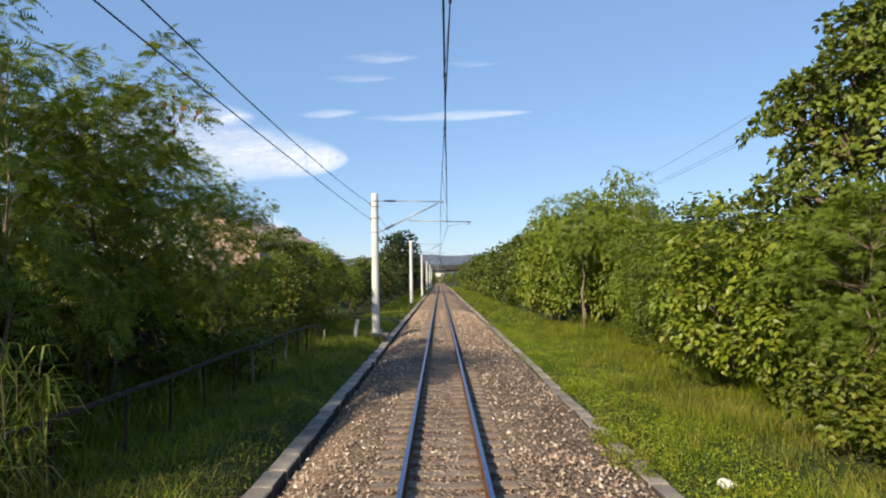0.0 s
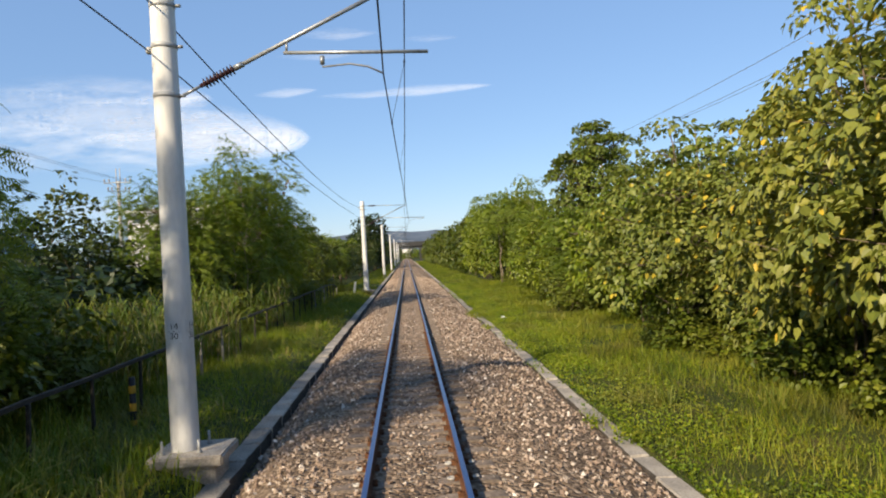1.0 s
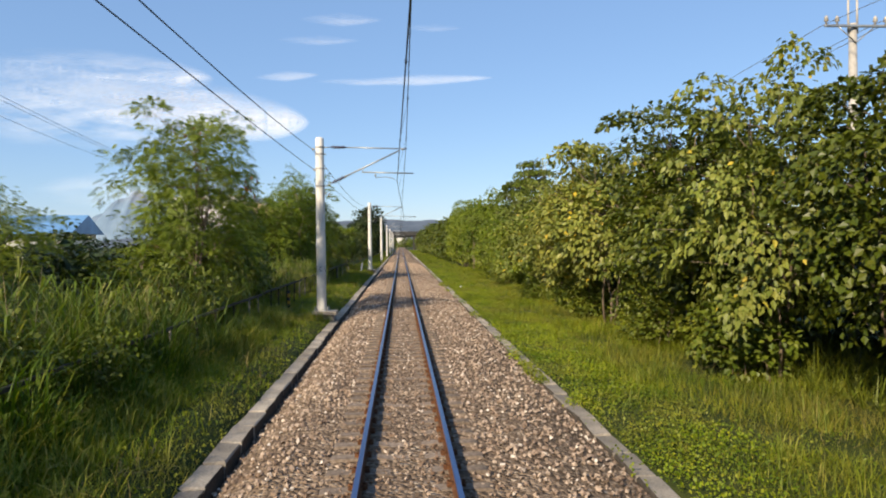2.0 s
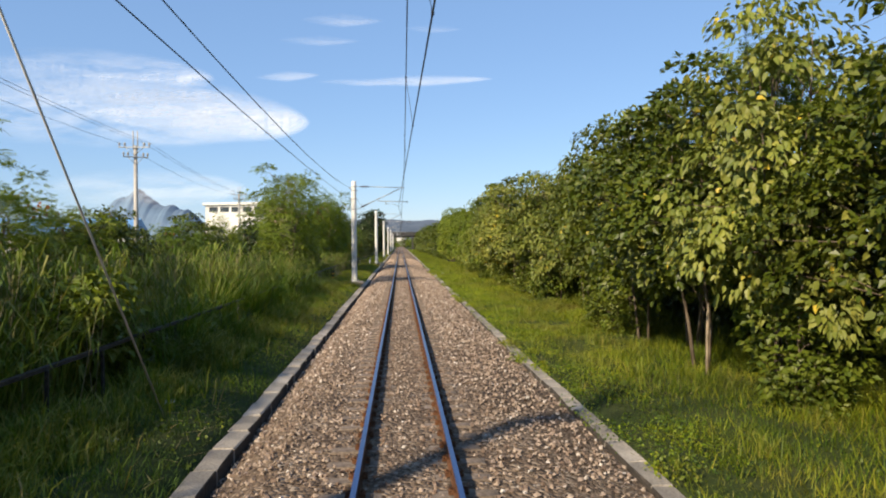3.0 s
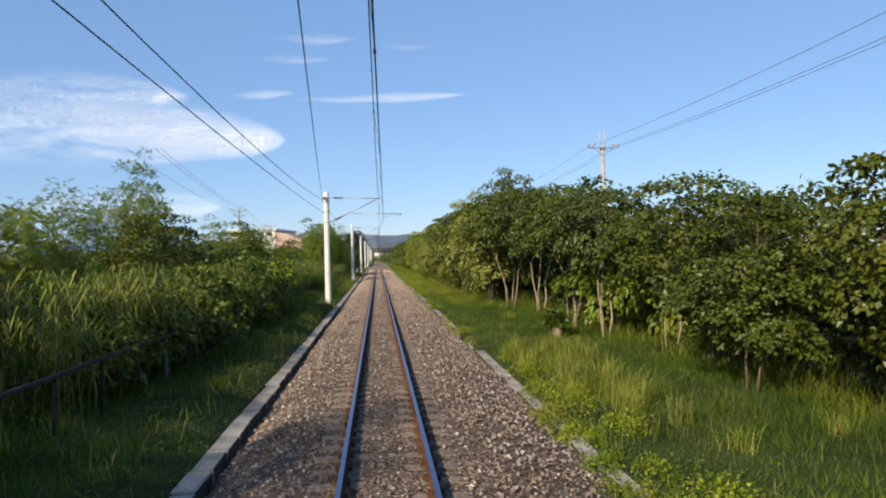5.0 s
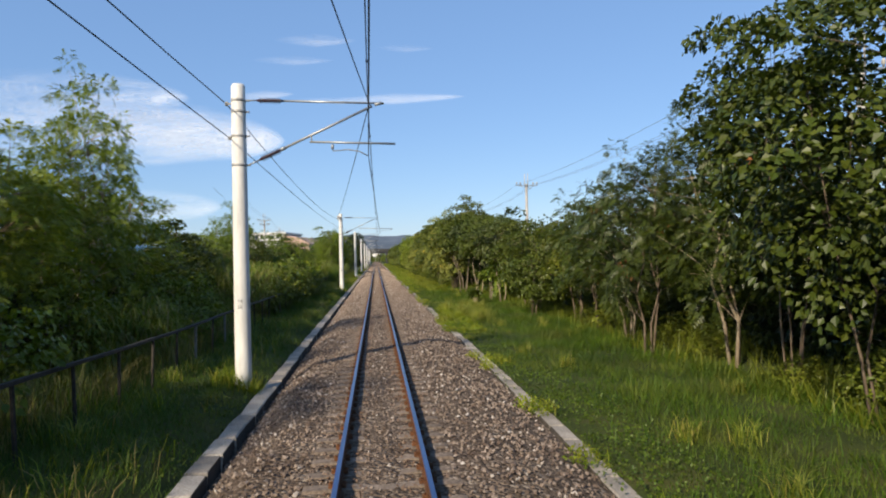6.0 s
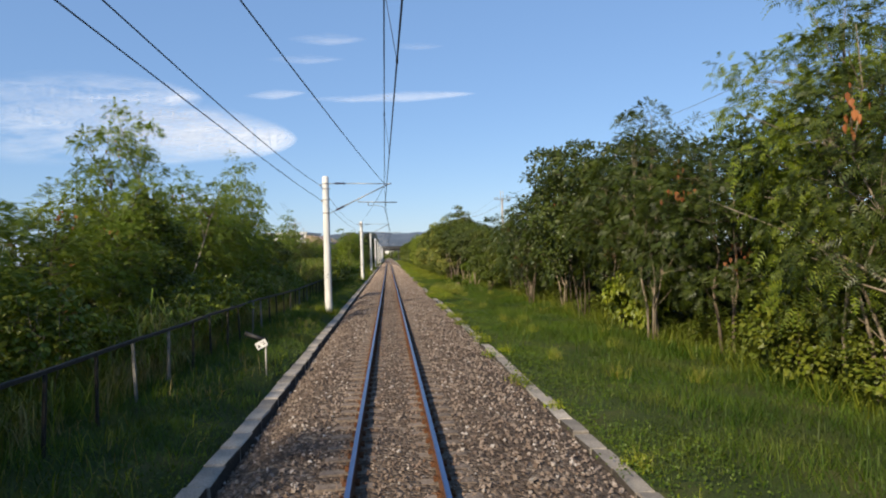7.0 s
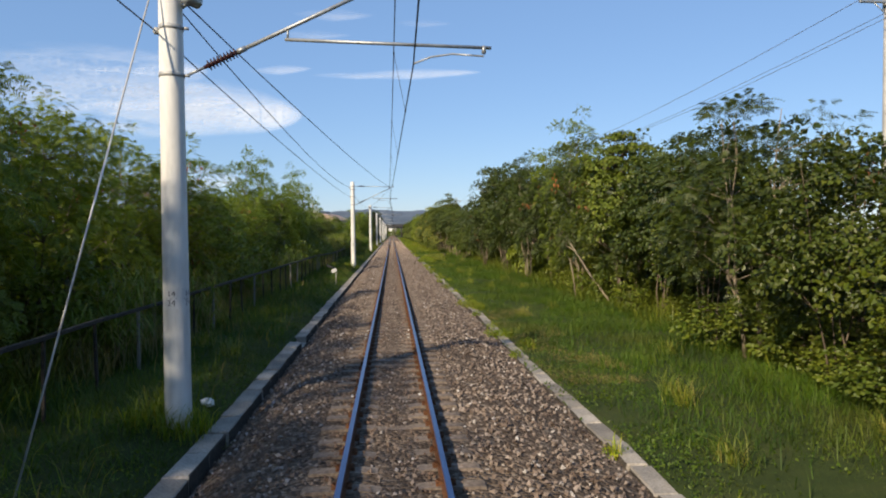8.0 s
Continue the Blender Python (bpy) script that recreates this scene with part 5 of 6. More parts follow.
def cane_reeds():
    """Stands of cane: upright pale stalks, each with long leaves that arch over."""
    rng = np.random.default_rng(75)
    n = 278
    cy = np.concatenate([rng.uniform(-84, -14, 98), rng.uniform(-150, -90, 20), rng.uniform(-6, 8, 40), rng.uniform(-88, -42, 120)])
    cx = np.where(cy > -88.1, np.where(cy > -8, rng.uniform(-12, -5.7, n), rng.uniform(-8.4, -6.1, n)), rng.uniform(-7.4, -5.7, n))
    k = np.repeat(np.arange(n), 22)
    x, y = cx[k] + rng.normal(0, 0.35, len(k)), cy[k] + rng.normal(0, 0.5, len(k))
    z, h = gz(x, y), rng.uniform(1.2, 2.7, len(k)) * np.where(cy[k] > -28, 0.75, 1) * np.where(cy[k] < -88, 0.7, 1)
    lean = rng.normal(0, 0.12, (len(k), 2))
    foot = np.stack([x, y, z], -1)
    top = foot + np.stack([lean[:, 0] * h, lean[:, 1] * h, h], -1)
    w = np.array([0.009, 0, 0])
    V = np.stack([foot - w, foot + w, top + w * 0.5, top - w * 0.5, foot - w[[1, 0, 2]], foot + w[[1, 0, 2]], top + w[[1, 0, 2]] * 0.5, top - w[[1, 0, 2]] * 0.5], 1)
    F = (np.array([(0, 1, 2, 3), (4, 5, 6, 7)])[None] + 8 * np.arange(len(k))[:, None, None]).reshape(-1, 4)
    tagged(new("cane_stalks", mesh_of("cane_stalks", V.reshape(-1, 3), F, M_CANE)), "pale dry stalks of tall cane reeds", "reeds", kind="stuff")
    s = np.repeat(np.arange(len(k)), 8)
    u = rng.uniform(0.2, 1.0, len(s))[:, None]
    p = foot[s] + (top[s] - foot[s]) * u
    a = rng.uniform(0, 6.283, len(s))
    out = np.stack([np.cos(a), np.sin(a), np.zeros(len(s))], -1)
    side = np.stack([-np.sin(a), np.cos(a), np.zeros(len(s))], -1) * rng.uniform(0.013, 0.024, (len(s), 1))
    L = rng.uniform(0.5, 1.1, (len(s), 1))
    up = np.array([0, 0, 1.0])
    m1, m2, tip = p + out * L * 0.3 + up * L * 0.42, p + out * L * 0.68 + up * L * 0.42, p + out * L * 0.98 + up * L * 0.05
    V = np.stack([p - side * 0.5, p + side * 0.5, m1 + side, m1 - side, m2 + side * 0.8, m2 - side * 0.8, tip], 1)
    F = (np.array([(0, 1, 2), (0, 2, 3), (3, 2, 4), (3, 4, 5), (5, 4, 6)])[None] + 7 * np.arange(len(s))[:, None, None]).reshape(-1, 3)
    tagged(new("cane_reeds", mesh_of("cane_reeds", V.reshape(-1, 3), F, G_REED)), "tall arching cane reeds standing over the fence", "reeds", kind="stuff")


def dead_litter():
    """Dead stalks and leaves lying on the left verge."""
    rng = np.random.default_rng(77)
    x, y, p = sow(rng, 5200, -6.0, -3.1, -90, 10, 0.3, 31.0, 0.0)
    a, L = rng.uniform(0, 6.283, len(x)), rng.uniform(0.1, 0.6, len(x))
    d = np.stack([np.cos(a), np.sin(a), rng.normal(0, 0.08, len(x))], -1) * L[:, None]
    s = np.stack([-np.sin(a), np.cos(a), np.zeros(len(x))], -1) * 0.008
    c = np.stack([x, y, gz(x, y) + rng.uniform(0.03, 0.12, len(x))], -1)
    V = np.stack([c - s, c + s, c + d + s * 0.4, c + d - s * 0.4], 1).reshape(-1, 3)
    F = (np.array([(0, 1, 2, 3)])[None] + 4 * np.arange(len(x))[:, None, None]).reshape(-1, 4)
    tagged(new("dead_stalks", mesh_of("dead_stalks", V, F, G_DRY)), "pale dead stalks lying on the verge", "plant litter", kind="stuff")


build_grass()
mast_tufts()
build_weeds()
kerb_clumps()
arching_clumps()
cane_reeds()
dead_litter()


# ---- fence and trackside things ----
def build_fence():
    fence = new("fence")
    tagged(fence, "low rusty dark steel railing, half swallowed by undergrowth", "fence")
    r = random.Random(9)
    ys = [-176 + 2.0 * i for i in range(104)]
    rail_z = [(-176, 1.04), (-115, 1.04), (-104, 0.87), (-60, 0.77), (27, 0.8)]
    line = {y: Vector((-5.35 + 0.08 * noise.noise((y * 0.05, 3, 0)), y, profile(rail_z, y) + 0.04 * noise.noise((y * 0.3, 7, 0)) - (0.5 * max(0, (y - 27) / 4) if y > 27 else 0))) for y in ys}
    post_bm = [(0.055, M_FENCE), (0.06, M_FENCE_L)]
    for y in ys:
        p = line[y]
        w, mat = post_bm[1 if r.random() < 0.2 else 0]
        h = p.z + 0.9
        bm = box_bm(w, w, h, (0, 0, h / 2), 0.006)
        part("post", from_bm("post", bm, mat), fence, "", pose(p.x, p.y, p.z - h - 0.02, r.uniform(-2, 2), r.uniform(-2.5, 2.5), r.uniform(-8, 8)))
    for a, b in zip(ys, ys[1:]):
        p, q = line[a], line[b]
        d = q - p
        bm = box_bm(0.075, d.length + 0.02, 0.07, (0, 0, 0), 0.006)
        turn = d.to_track_quat('Y', 'Z').to_matrix().to_4x4()
        part("top_rail", from_bm("top_rail", bm, M_FENCE), fence, "", Matrix.Translation((p + q) / 2) @ turn)


build_fence()


def litter(name, x, y, w, d, h, turn, mat, label):
    """A crumpled scrap: a thin bent sheet with an uneven edge."""
    r = random.Random(int(-y * 100))
    bm = bmesh.new()
    grid = [[bm.verts.new(((i / 4 - 0.5) * w + r.uniform(-0.06, 0.06) * w, (j / 3 - 0.5) * d + r.uniform(-0.06, 0.06) * d, h * r.uniform(0.2, 1.0))) for j in range(4)] for i in range(5)]
    for i in range(4):
        for j in range(3):
            bm.faces.new((grid[i][j], grid[i + 1][j], grid[i + 1][j + 1], grid[i][j + 1]))
    bmesh.ops.solidify(bm, geom=bm.faces[:], thickness=0.006)
    ob = new(name, from_bm(name, bm, mat))
    ob.matrix_basis = pose(x, y, ground_z(x, y) + 0.06, 6, -4, turn)
    return tagged(ob, label, "litter")


litter("plastic_scrap", -4.18, -48.15, 0.2, 0.12, 0.07, 10, M_WHITE, "crumpled white plastic scrap lying on the verge")
litter("plastic_scrap", -4.2, -50.45, 0.13, 0.1, 0.05, 60, M_WHITE, "small white plastic scrap among dead stalks")


def lone_post(name, x, y, h, r, lean, mat, label, cat):
    pts = [(0, 0, -0.2), (lean * 0.4, 0.02, h * 0.5), (lean, 0, h)]
    ob = new(name, tube_mesh(name, [tube(pts, [r, r * 0.9, r * 0.75], 7)], mat))
    ob.matrix_basis = pose(x, y, ground_z(x, y))
    return tagged(ob, label, cat)


lone_post("stake", 7.9, -1.3, 1.3, 0.025, 0.02, M_GREYINSUL, "thin pale stake standing in the grass", "stake")
lone_post("dead_sapling", 7.2, -44.8, 1.7, 0.04, 0.03, M_BARK_L, "bare dead sapling standing at the trees' edge", "sapling")
lone_post("dead_sapling", 8.65, -133.3, 1.9, 0.03, -0.3, M_BARK_L, "bare crooked pale sapling at the trees' edge", "sapling")
ob = new("leaning_dead_tree", tube_mesh("leaning_dead_tree", [tube([(9.5, -136.4, -0.75), (9.0, -134.8, 0.45), (8.98, -132.0, 1.6), (9.0, -129.5, 2.55), (9.0, -123.1, 4.3)], [0.05, 0.045, 0.04, 0.032, 0.012], 7),
                                                tube([(8.98, -132.0, 1.6), (8.9, -130.4, 1.9), (8.8, -129.4, 2.6)], [0.03, 0.02, 0.008], 5)], M_BARK_L))
tagged(ob, "bare pale dead trunk leaning against the trees", "dead tree")
ob = new("leaning_tree", tube_mesh("leaning_tree", [tube([(-9.3, -113.0, -0.4), (-9.1, -111.2, 1.4), (-9.0, -109.6, 2.8), (-9.0, -107.4, 4.7), (-9.0, -105.2, 6.4)], [0.055, 0.05, 0.045, 0.035, 0.015], 7),
                                            tube([(-9.0, -108.6, 3.7), (-9.5, -107.6, 5.2), (-9.6, -107.0, 6.2)], [0.03, 0.02, 0.008], 5)], M_BARK_L))
tagged(ob, "thin pale bare tree leaning through the leaves", "tree")
rock = bmesh.new()
bmesh.ops.create_icosphere(rock, subdivisions=2, radius=0.13)
for v in rock.verts:
    v.co *= 1 + 0.35 * noise.noise(v.co * 9)
    v.co.z *= 0.6
ob = new("stone", from_bm("stone", rock, M_WHITE))
ob.matrix_basis = pose(-3.25, -152.7, -0.32)
tagged(ob, "chunk of white stone lying by the kerb", "stone")
for x, y, k in ((-3.85, -56.6, 2.2), (-3.5, -56.95, 1.6), (-2.98, -56.7, 1.7), (-3.1, -56.2, 1.4)):
    lump = new("stone", bpy.data.meshes["stone"].copy())
    lump.data.materials[0] = M_CONC
    lump.matrix_basis = pose(x, y, ground_z(x, y) + 0.03 if x < -2.9 else -0.5, 0, 0, 70 * y) @ Matrix.Scale(k, 4)
    tagged(lump, "lump of broken concrete half sunk in weeds by the mast", "stone")
board = new("leaning_board", from_bm("leaning_board", box_bm(0.16, 0.05, 1.1, (0, 0, 0.5), 0.01), M_WHITE))
board.matrix_basis = pose(-4.25, 32.0, -0.35, 0, 9, 0)
tagged(board, "white painted board leaning by the mast", "board")


def build_marker():
    root = new("track_marker")
    root.matrix_basis = pose(-3.28, -124.7, -0.6)
    tagged(root, "thin grey marker post with a white plate and black tube", "track marker")
    part("post", tube_mesh("post", [tube([(0, 0, 0), (0, 0, 1.12)], 0.022, 8)], M_GREYINSUL), root)
    plate = part("plate", from_bm("plate", box_bm(0.3, 0.03, 0.19, (0, 0, 0), 0.012, 2), M_WHITE), root, "white plate with a dark mark", pose(-0.1, -0.03, 1.05, 0, -26, 0))
    tri = mesh_of("mark", [(-0.12, -0.019, -0.05), (-0.03, -0.019, -0.05), (-0.075, -0.019, 0.04), (-0.12, -0.012, -0.05), (-0.03, -0.012, -0.05), (-0.075, -0.012, 0.04)], [(0, 1, 2), (0, 3, 4, 1), (1, 4, 5, 2), (2, 5, 3, 0)], M_BLACK)
    part("mark", tri, plate, "black triangle")
    part("mark", from_bm("mark", box_bm(0.07, 0.004, 0.02, (0.06, -0.018, 0.035), 0.001), M_BLACK), plate, "black bar")
    part("mark", from_bm("mark", box_bm(0.07, 0.004, 0.02, (0.075, -0.018, -0.02), 0.001), M_BLACK), plate, "black bar")
    part("tube", tube_mesh("tube", [tube([(0.0, 0.05, 1.14), (-0.5, 0.12, 1.32)], 0.06, 10), tube([(-0.5, 0.12, 1.32), (-0.53, 0.125, 1.331)], 0.07, 10)], M_BLACKT), root, "black rubber tube")


build_marker()


def build_banded_post():
    root = new("banded_marker")
    root.matrix_basis = pose(-5.1, -9.0, -0.6)
    tagged(root, "short post with faded yellow and black bands by the fence", "marker post")
    part("post", tube_mesh("post", [tube([(0, 0, -0.2), (0, 0, 1.2)], 0.055, 10)], M_BLACKT), root)
    for z in (0.35, 0.66, 0.98):
        part("band", tube_mesh("band", [moved(revolve([(0.057, -0.07), (0.06, -0.06), (0.06, 0.06), (0.057, 0.07)], 12), pose(0, 0, z))], M_YELLOW), root, "faded yellow band")


build_banded_post()


def build_bag():
    bm = bmesh.new()
    bmesh.ops.create_icosphere(bm, subdivisions=3, radius=0.1)
    for v in bm.verts:
        k = 1 + 0.55 * noise.noise(v.co * 9) + 0.2 * noise.noise(v.co * 25)
        v.co = Vector((v.co.x * k * 1.3, v.co.y * k, v.co.z * k * 0.75))
    ob = new("plastic_bag", from_bm("plastic_bag", bm, M_WHITE))
    ob.matrix_basis = pose(4.25, 8.9, -0.52)
    tagged(ob, "crumpled white plastic bag lying in the grass", "litter")


build_bag()


def build_stump():
    root = new("stump")
    root.matrix_basis = pose(6.67, -76.3, ground_z(6.67, -76.3))
    tagged(root, "pale cut stump sprouting a tuft of leaves", "stump")
    rng = np.random.default_rng(77)
    part("stem", tube_mesh("stem", [tube([(0, 0, -0.1), (0.03, 0, 0.25), (0.0, 0.02, 0.5)], [0.17, 0.12, 0.13], 9), tube([(0.1, 0, 0), (0.18, 0.05, 0.45)], [0.06, 0.03], 6), tube([(-0.1, 0, 0), (-0.16, -0.05, 0.4)], [0.05, 0.03], 6)], M_BARK_L), root)
    pos = rng.normal(0, 0.16, (160, 3)) * (1.2, 1.2, 1) + (0, 0, 0.75)
    V, F = broad_leaves(rng, pos, unit(pos - (0, 0, 0.55)), 0.22)
    part("leaves", mesh_of("leaves", V, F, L_MULB), root, "tuft of green leaves")


build_stump()


# ---- utility poles ----
def utility_pole(x, y, top, double=True):
    root = new("utility_pole")
    root.matrix_basis = pose(x, y, -0.62)
    h = top + 0.62
    tagged(root, "grey concrete utility pole with cross-arms and insulators", "utility pole", "utility poles")
    part("pole", tube_mesh("pole", [tube([(0, 0, -0.3), (0, 0, h * 0.5), (0, 0, h)], [0.18, 0.15, 0.11], 12)], M_GREYINSUL), root)
    for z, w, turn in ((h - 0.12, 2.0, 0), (h - 0.75, 1.5, 25)) if double else ((h - 0.12, 2.0, 0),):
        arm = part("cross_arm", from_bm("cross_arm", box_bm(w, 0.08, 0.07, (0, -0.16, 0), 0.01), M_GALV), root, "steel cross-arm", pose(0, 0, z, 0, 0, turn))
        for k in (-0.47, -0.3, 0.3, 0.47):
            part("pin_insulator", tube_mesh("pin_insulator", [moved(revolve([(0.03, 0.04), (0.03, 0.12), (0.075, 0.14), (0.05, 0.2), (0.07, 0.22), (0.03, 0.3)], 10), pose(k * w, -0.16, 0))], M_GREYINSUL), arm, "grey pin insulator")
        part("brace", tube_mesh("brace", [tube([(-w * 0.3, -0.17, 0), (0, -0.15, -0.5)], 0.018, 5), tube([(w * 0.3, -0.17, 0), (0, -0.15, -0.5)], 0.018, 5)], M_GALV), arm)
    for k in (-0.14, 0.14):
        part("mast_spike", tube_mesh("mast_spike", [tube([(k, 0, h - 0.3), (k, 0, h + 0.95)], 0.035, 6)], M_GREYINSUL), root)


UPS = [(-17.0, -15.5, 9.0), (-21.0, 30.0, 9.2), (13.9, -60.85, 9.2), (14.2, -104.0, 8.0), (13.8, -20.0, 9.2), (13.6, 24.0, 9.0), (14.4, -146.0, 9.2)]
for u in UPS:
    utility_pole(*u, u[0] < 0)
for k in (-0.94, 0.94, 0.6):
    for row in ([(14.4, -190), (14.4, -146), (14.2, -104), (13.9, -60.85), (13.8, -20), (13.6, 24), (13.4, 70)], [(-13.0, -62.0), (-17.0, -15.5), (-21.0, 30.0), (-25, 80)]):
        pts = []
        for (xa, ya), (xb, yb) in zip(row, row[1:]):
            pts += span((xa + k, ya, 9.15), (xb + k, yb, 9.15), 0.5, 8)[:-1]
        wire("power_line", pts, 0.01, "thin grey power line strung between utility poles", M_WIRE_L, "wire", "power lines")


# ---- buildings, overpass, distance ----
M_WALLW = plain("white_wall_paint", (0.72, 0.71, 0.68), 0.8, 0, 0.08, 3)
M_ROOFP = two_scale("dusty_pink_roof", (0.36, 0.25, 0.2), (0.45, 0.32, 0.26), (0.52, 0.38, 0.31), 3, 0.3, 0.9, bump=0.1)
M_BLUE = two_scale("blue_metal_roof", (0.1, 0.24, 0.46), (0.13, 0.29, 0.53), (0.17, 0.34, 0.58), 3, 0.3, 0.5, bump=0.05)
M_GLASS = plain("dark_window_glass", (0.04, 0.05, 0.06), 0.15, 0, 0.2, 1, 0.5)
M_DECK = two_scale("stained_grey_concrete", (0.03, 0.03, 0.03), (0.05, 0.05, 0.05), (0.075, 0.072, 0.07), 2, 0.3, 0.9, bump=0.1)
# Blue haze of distance is put into both hill colours.
M_HILL = two_scale("wooded_hillside", (0.07, 0.1, 0.14), (0.1, 0.13, 0.175), (0.14, 0.17, 0.21), 0.03, 0.008, 1.0, bump=0.0)
M_HILL2 = two_scale("blue_far_mountain", (0.13, 0.2, 0.29), (0.16, 0.235, 0.33), (0.2, 0.27, 0.36), 0.01, 0.002, 1.0, bump=0.0)


def build_hall():
    root = new("factory_hall")
    root.matrix_basis = pose(-29.5, 78, 0.3, 0, 0, -10)
    tagged(root, "white flat-roofed factory hall with a dusty pink lean-to roof", "building")
    part("wall", from_bm("wall", box_bm(12, 16, 10.7, (0, 0, 4.35)), M_WALLW), root)
    part("roof", from_bm("roof", box_bm(12.8, 16.8, 0.5, (0, 0, 9.95), 0.05), M_WALLW), root, "projecting white roof slab")
    for k in range(5):
        win = part("window", from_bm("window", box_bm(1.7, 0.06, 0.95, (0, 0, 0), 0.01), M_GLASS), root, "dark strip window", pose(-4.4 + 2.2 * k, -8.03, 8.9))
        part("sill", from_bm("sill", box_bm(1.8, 0.12, 0.08, (0, -0.03, -0.52), 0.01), M_WALLW), win)
    V = [(6.01, -8.6, -0.95), (13, -8.6, -0.95), (13, 8.6, -0.95), (6.01, 8.6, -0.95), (6.01, -8.6, 9.3), (13, -8.6, 6.9), (13, 8.6, 6.9), (6.01, 8.6, 9.3), (9, -8.6, 8.9), (9, 8.6, 8.9)]
    F = [(0, 1, 5, 8, 4), (1, 2, 6, 5), (2, 3, 7, 9, 6), (4, 8, 9, 7), (8, 5, 6, 9), (0, 3, 2, 1)]
    part("lean_to_roof", mesh_of("lean_to_roof", V, F, M_ROOFP), root, "dusty pink sloping roof")


def build_shed():
    root = new("blue_shed")
    root.matrix_basis = pose(-62, 62, -0.62, 0, 0, 8)
    tagged(root, "long low shed with a bright blue metal roof", "building")
    part("wall", from_bm("wall", box_bm(30, 14, 5.2, (0, 0, 2.6)), M_WALLW), root)
    V = [(-16, -8, 5.2), (16, -8, 5.2), (16, 0, 8.0), (-16, 0, 8.0), (16, 8, 5.2), (-16, 8, 5.2)]
    part("roof", mesh_of("roof", V, [(0, 1, 2, 3), (3, 2, 4, 5), (1, 4, 2), (0, 3, 5), (0, 5, 4, 1)], M_BLUE), root, "blue metal roof")


def build_overpass():
    root = new("overpass")
    root.matrix_basis = pose(0, 292, 0)
    tagged(root, "dark concrete road overpass spanning the track", "bridge")
    part("deck", from_bm("deck", box_bm(90, 9, 1.1, (0, 0, 6.9), 0.05), M_DECK), root)
    for y in (-4.4, 4.4):
        part("parapet", from_bm("parapet", box_bm(90, 0.25, 0.9, (0, y, 7.9), 0.03), M_DECK), root)
    for k in range(5):
        part("girder", from_bm("girder", box_bm(90, 0.5, 0.8, (0, -3.6 + 1.8 * k, 6.0), 0.03), M_DECK), root)
    for x in (-7.2, 6.6, -24, 24):
        part("pier", from_bm("pier", box_bm(1.3, 8, 7, (x, 0, 2.3), 0.08), M_DECK), root)


def build_far_house():
    root = new("house")
    root.matrix_basis = pose(0.4, 612, -0.62)
    tagged(root, "small white building beyond the overpass", "building")
    part("wall", from_bm("wall", box_bm(9, 10, 8.5, (0, 0, 4.25), 0.03), M_WALLW), root)
    part("roof", from_bm("roof", box_bm(9.6, 10.6, 0.4, (0, 0, 8.7), 0.03), M_DECK), root)
    for x in (-1.2, 1.2):
        win = part("window", from_bm("window", box_bm(0.9, 0.06, 1.1, (0, 0, 0), 0.01), M_GLASS), root, "dark window", pose(x, -5.03, 3.9))
        part("sill", from_bm("sill", box_bm(1.0, 0.14, 0.08, (0, -0.04, -0.6), 0.01), M_WALLW), win)


def ridge(name, cx, y, w, h, depth, mat, seed, label, sharp=False):
    n, mrows = 160, 10
    V = []
    for j in range(mrows + 1):
        v = j / mrows
        for i in range(n + 1):
            u = i / n * 2 - 1
            fall = max(0, 1 - abs(u) ** 1.5) ** 1.2 if sharp else max(0, 1 - abs(u) ** 2.2) ** 0.9
            crest = h * fall * (0.85 + 0.24 * noise.noise((u * 2.7 + seed, 0.3, seed)) + 0.1 * noise.noise((u * 9 + seed, 2.3, seed)) + 0.04 * noise.noise((u * 31 + seed, 4.3, seed)))
            V.append((cx + u * w / 2, y + depth * (v - 0.5), -1 + crest * math.sin(math.pi * min(v * 1.0, 1.0)) ** 0.8))
    F = [(j * (n + 1) + i, j * (n + 1) + i + 1, (j + 1) * (n + 1) + i + 1, (j + 1) * (n + 1) + i) for j in range(mrows) for i in range(n)]
    me = mesh_of(name, V, F, mat)
    for p in me.polygons:
        p.use_smooth = True
    tagged(new(name, me), label, "hill", kind="structure")


build_hall()
build_shed()
build_overpass()
build_far_house()
ridge("backdrop_hills", 20, 2700, 2600, 104, 900, M_HILL, 2.0, "low wooded hills on the horizon, blue haze in their colour")
ridge("backdrop_mountain", -1480, 4000, 1050, 350, 600, M_HILL2, 5.0, "mountain far off, blue haze put into its colour", True)


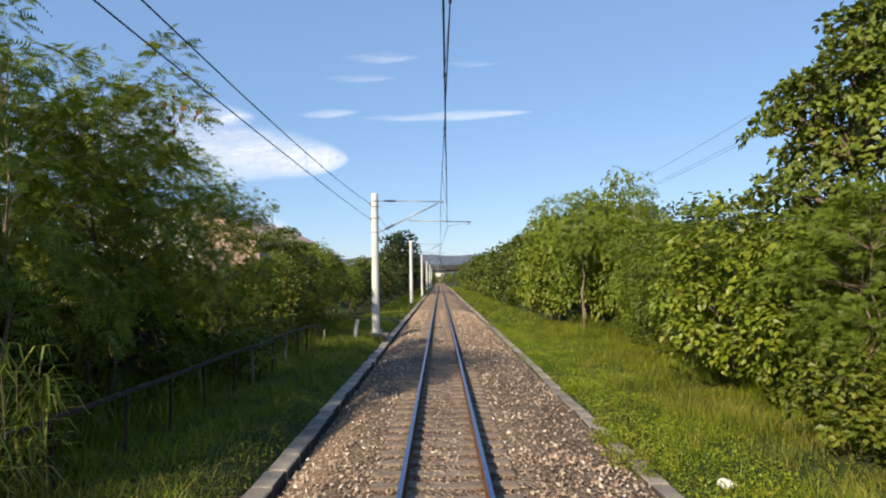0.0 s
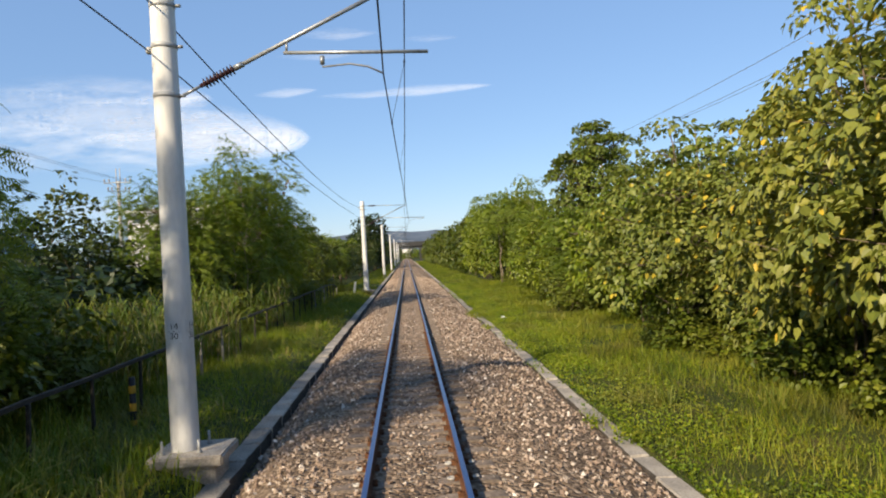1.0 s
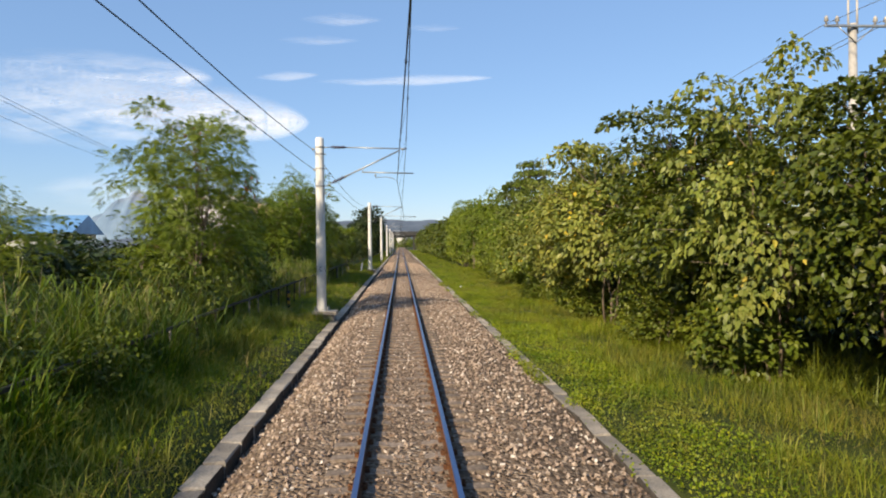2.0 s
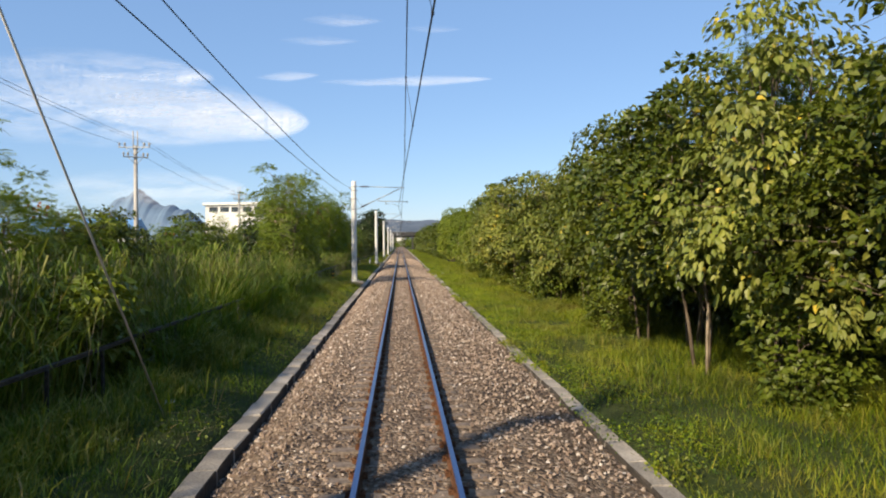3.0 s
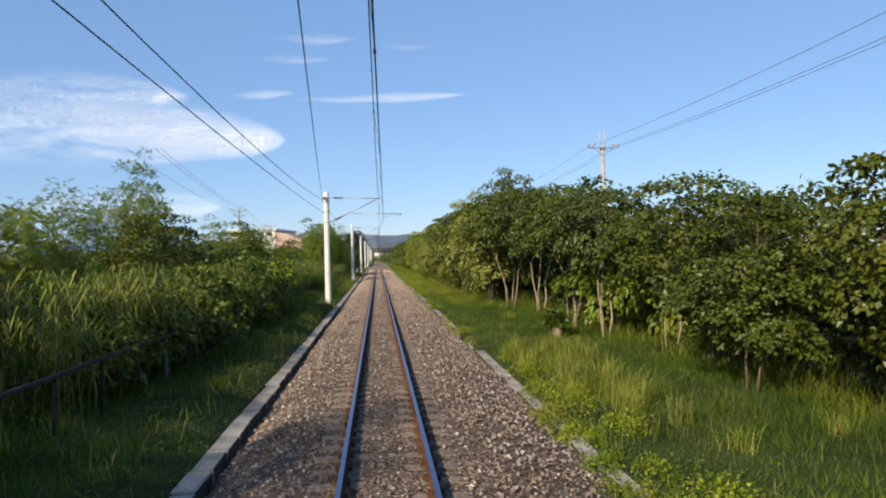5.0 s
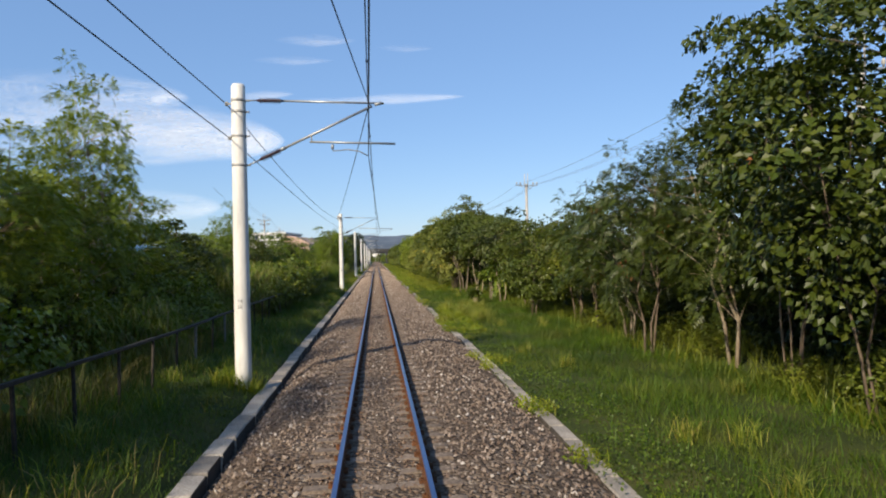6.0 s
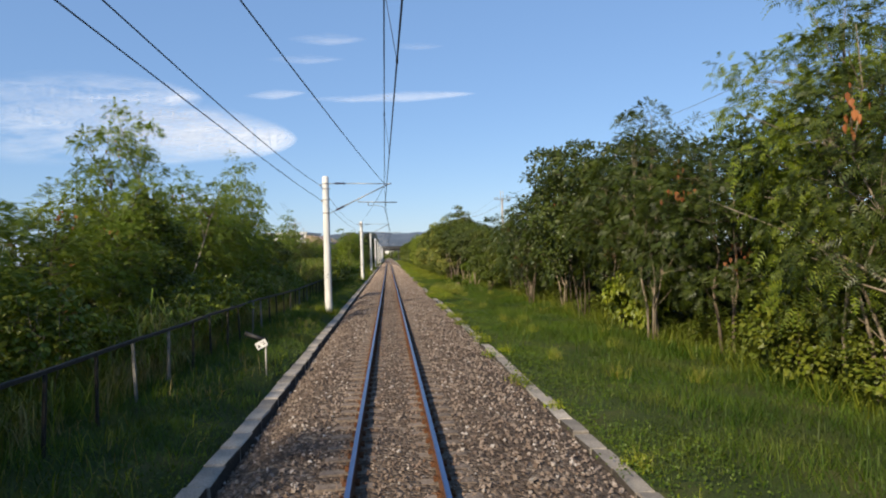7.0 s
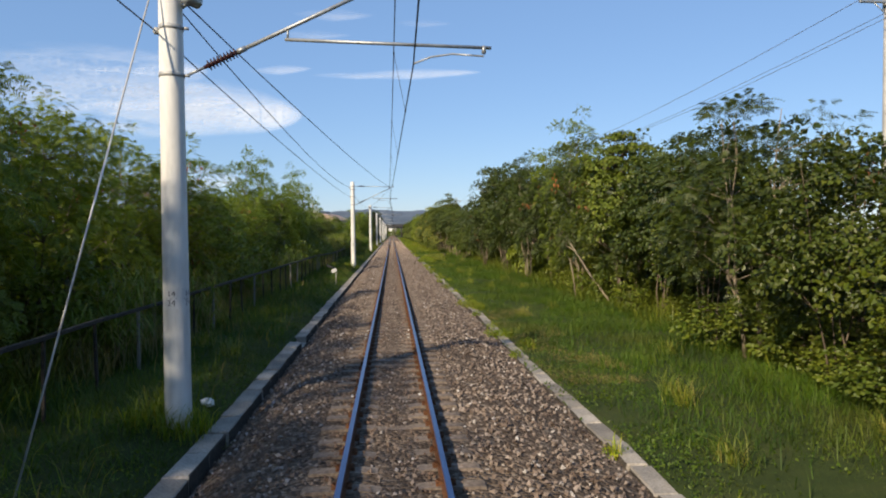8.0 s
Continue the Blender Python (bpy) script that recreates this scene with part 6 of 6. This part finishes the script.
# ---- clouds ----
def cloud_material(name, scale, cover, stretch):
    m, n, l, b = material(name, 1.0, 0, 0)
    t, mp = n.new("ShaderNodeTexCoord"), n.new("ShaderNodeMapping")
    mp.inputs["Scale"].default_value = stretch
    l.new(t.outputs["UV"], mp.inputs["Vector"])
    nz = noise_tex(n, l, mp.outputs[0], scale, 7, 0.62)
    # thin out towards the rim of the sheet
    sx = n.new("ShaderNodeSeparateXYZ")
    l.new(t.outputs["UV"], sx.inputs[0])
    rim = n.new("ShaderNodeMath"); rim.operation = 'MULTIPLY_ADD'
    rim.inputs[1].default_value, rim.inputs[2].default_value = 1.0, -cover
    l.new(nz, rim.inputs[0])
    add = n.new("ShaderNodeMath"); add.operation = 'ADD'
    l.new(rim.outputs[0], add.inputs[0])
    l.new(sx.outputs[2], add.inputs[1])
    att = n.new("ShaderNodeAttribute")
    att.attribute_name = "thick"
    mul = n.new("ShaderNodeMath"); mul.operation = 'MULTIPLY'
    cl = ramp(n, [(0.0, (0, 0, 0)), (0.35, (1, 1, 1))])
    l.new(add.outputs[0], cl.inputs[0])
    l.new(cl.outputs[0], mul.inputs[0])
    l.new(att.outputs["Fac"], mul.inputs[1])
    l.new(mul.outputs[0], b.inputs["Alpha"])
    b.inputs["Base Color"].default_value = (0.85, 0.86, 0.88, 1)
    return m


def cloud(name, cx, cz, w, h, tilt, mat, thick, blunt, y=3600.0):
    """A thin sheet of cloud, thickest in its body and frayed at its rim; blunt: how round its two ends are."""
    n, k = 48, 14
    V, T, UV = [], [], []
    for j in range(k + 1):
        for i in range(n + 1):
            u, v = i / n * 2 - 1, j / k * 2 - 1
            body = max(0, 1 - (u if u > 0 else -u) ** (blunt[1] if u > 0 else blunt[0])) ** 0.6
            z = v * h / 2 * max(0.04, body) + tilt * u * w / 2
            V.append((cx + u * w / 2, y, cz + z))
            T.append(thick * max(0, 1 - v * v) ** (0.75 if v < 0 else 1.5) * min(1, body * 1.5) * (0.62 + 0.38 * u))
            UV.append((u * w / 1000, (v * h / 2 * body + tilt * u * w / 2) / 1000))
    F = [(j * (n + 1) + i, j * (n + 1) + i + 1, (j + 1) * (n + 1) + i + 1, (j + 1) * (n + 1) + i) for j in range(k) for i in range(n)]
    me = mesh_of(name, V, F, mat)
    at = me.attributes.new("thick", 'FLOAT', 'POINT')
    at.data.foreach_set("value", T)
    uv = me.uv_layers.new(name="flow")
    for loop in me.loops:
        uv.data[loop.index].uv = UV[loop.vertex_index]
    ob = new(name, me)
    tagged(ob, "thin white wisp of high cloud in the blue sky", "cloud", kind="structure")


C1 = cloud_material("lens_cloud", 1.7, 0.22, (0.8, 3.6, 1))
C2 = cloud_material("wispy_cloud", 2.4, 0.36, (0.6, 6.0, 1))
cloud("backdrop_cloud", -1500, 720, 2000, 430, -0.055, C2, 0.75, (6, 1.6))
cloud("backdrop_cloud", -1060, 690, 1180, 290, -0.075, C1, 0.66, (1.5, 2.4))
cloud("backdrop_cloud", -1500, 800, 1300, 150, -0.03, C1, 0.5, (2, 1.4))
cloud("backdrop_cloud", -1560, 900, 1200, 260, -0.05, C2, 0.6, (3, 2))
cloud("backdrop_cloud", -1350, 300, 1100, 220, 0.0, C2, 0.5, (2, 2))
cloud("backdrop_cloud", 110, 872, 800, 66, 0.035, C1, 0.46, (0.9, 1.1))
cloud("backdrop_cloud", -180, 862, 520, 44, 0.0, C2, 0.5, (1, 1))
cloud("backdrop_cloud", -590, 890, 340, 60, 0.05, C1, 0.38, (0.9, 1.0))
cloud("backdrop_cloud", -300, 1190, 440, 80, 0.0, C2, 0.36, (1.0, 1.0))
cloud("backdrop_cloud", -420, 1080, 440, 60, 0.0, C2, 0.3, (1.0, 1.0))
cloud("backdrop_cloud", 180, 1150, 320, 50, 0.0, C2, 0.2, (1.0, 1.0))
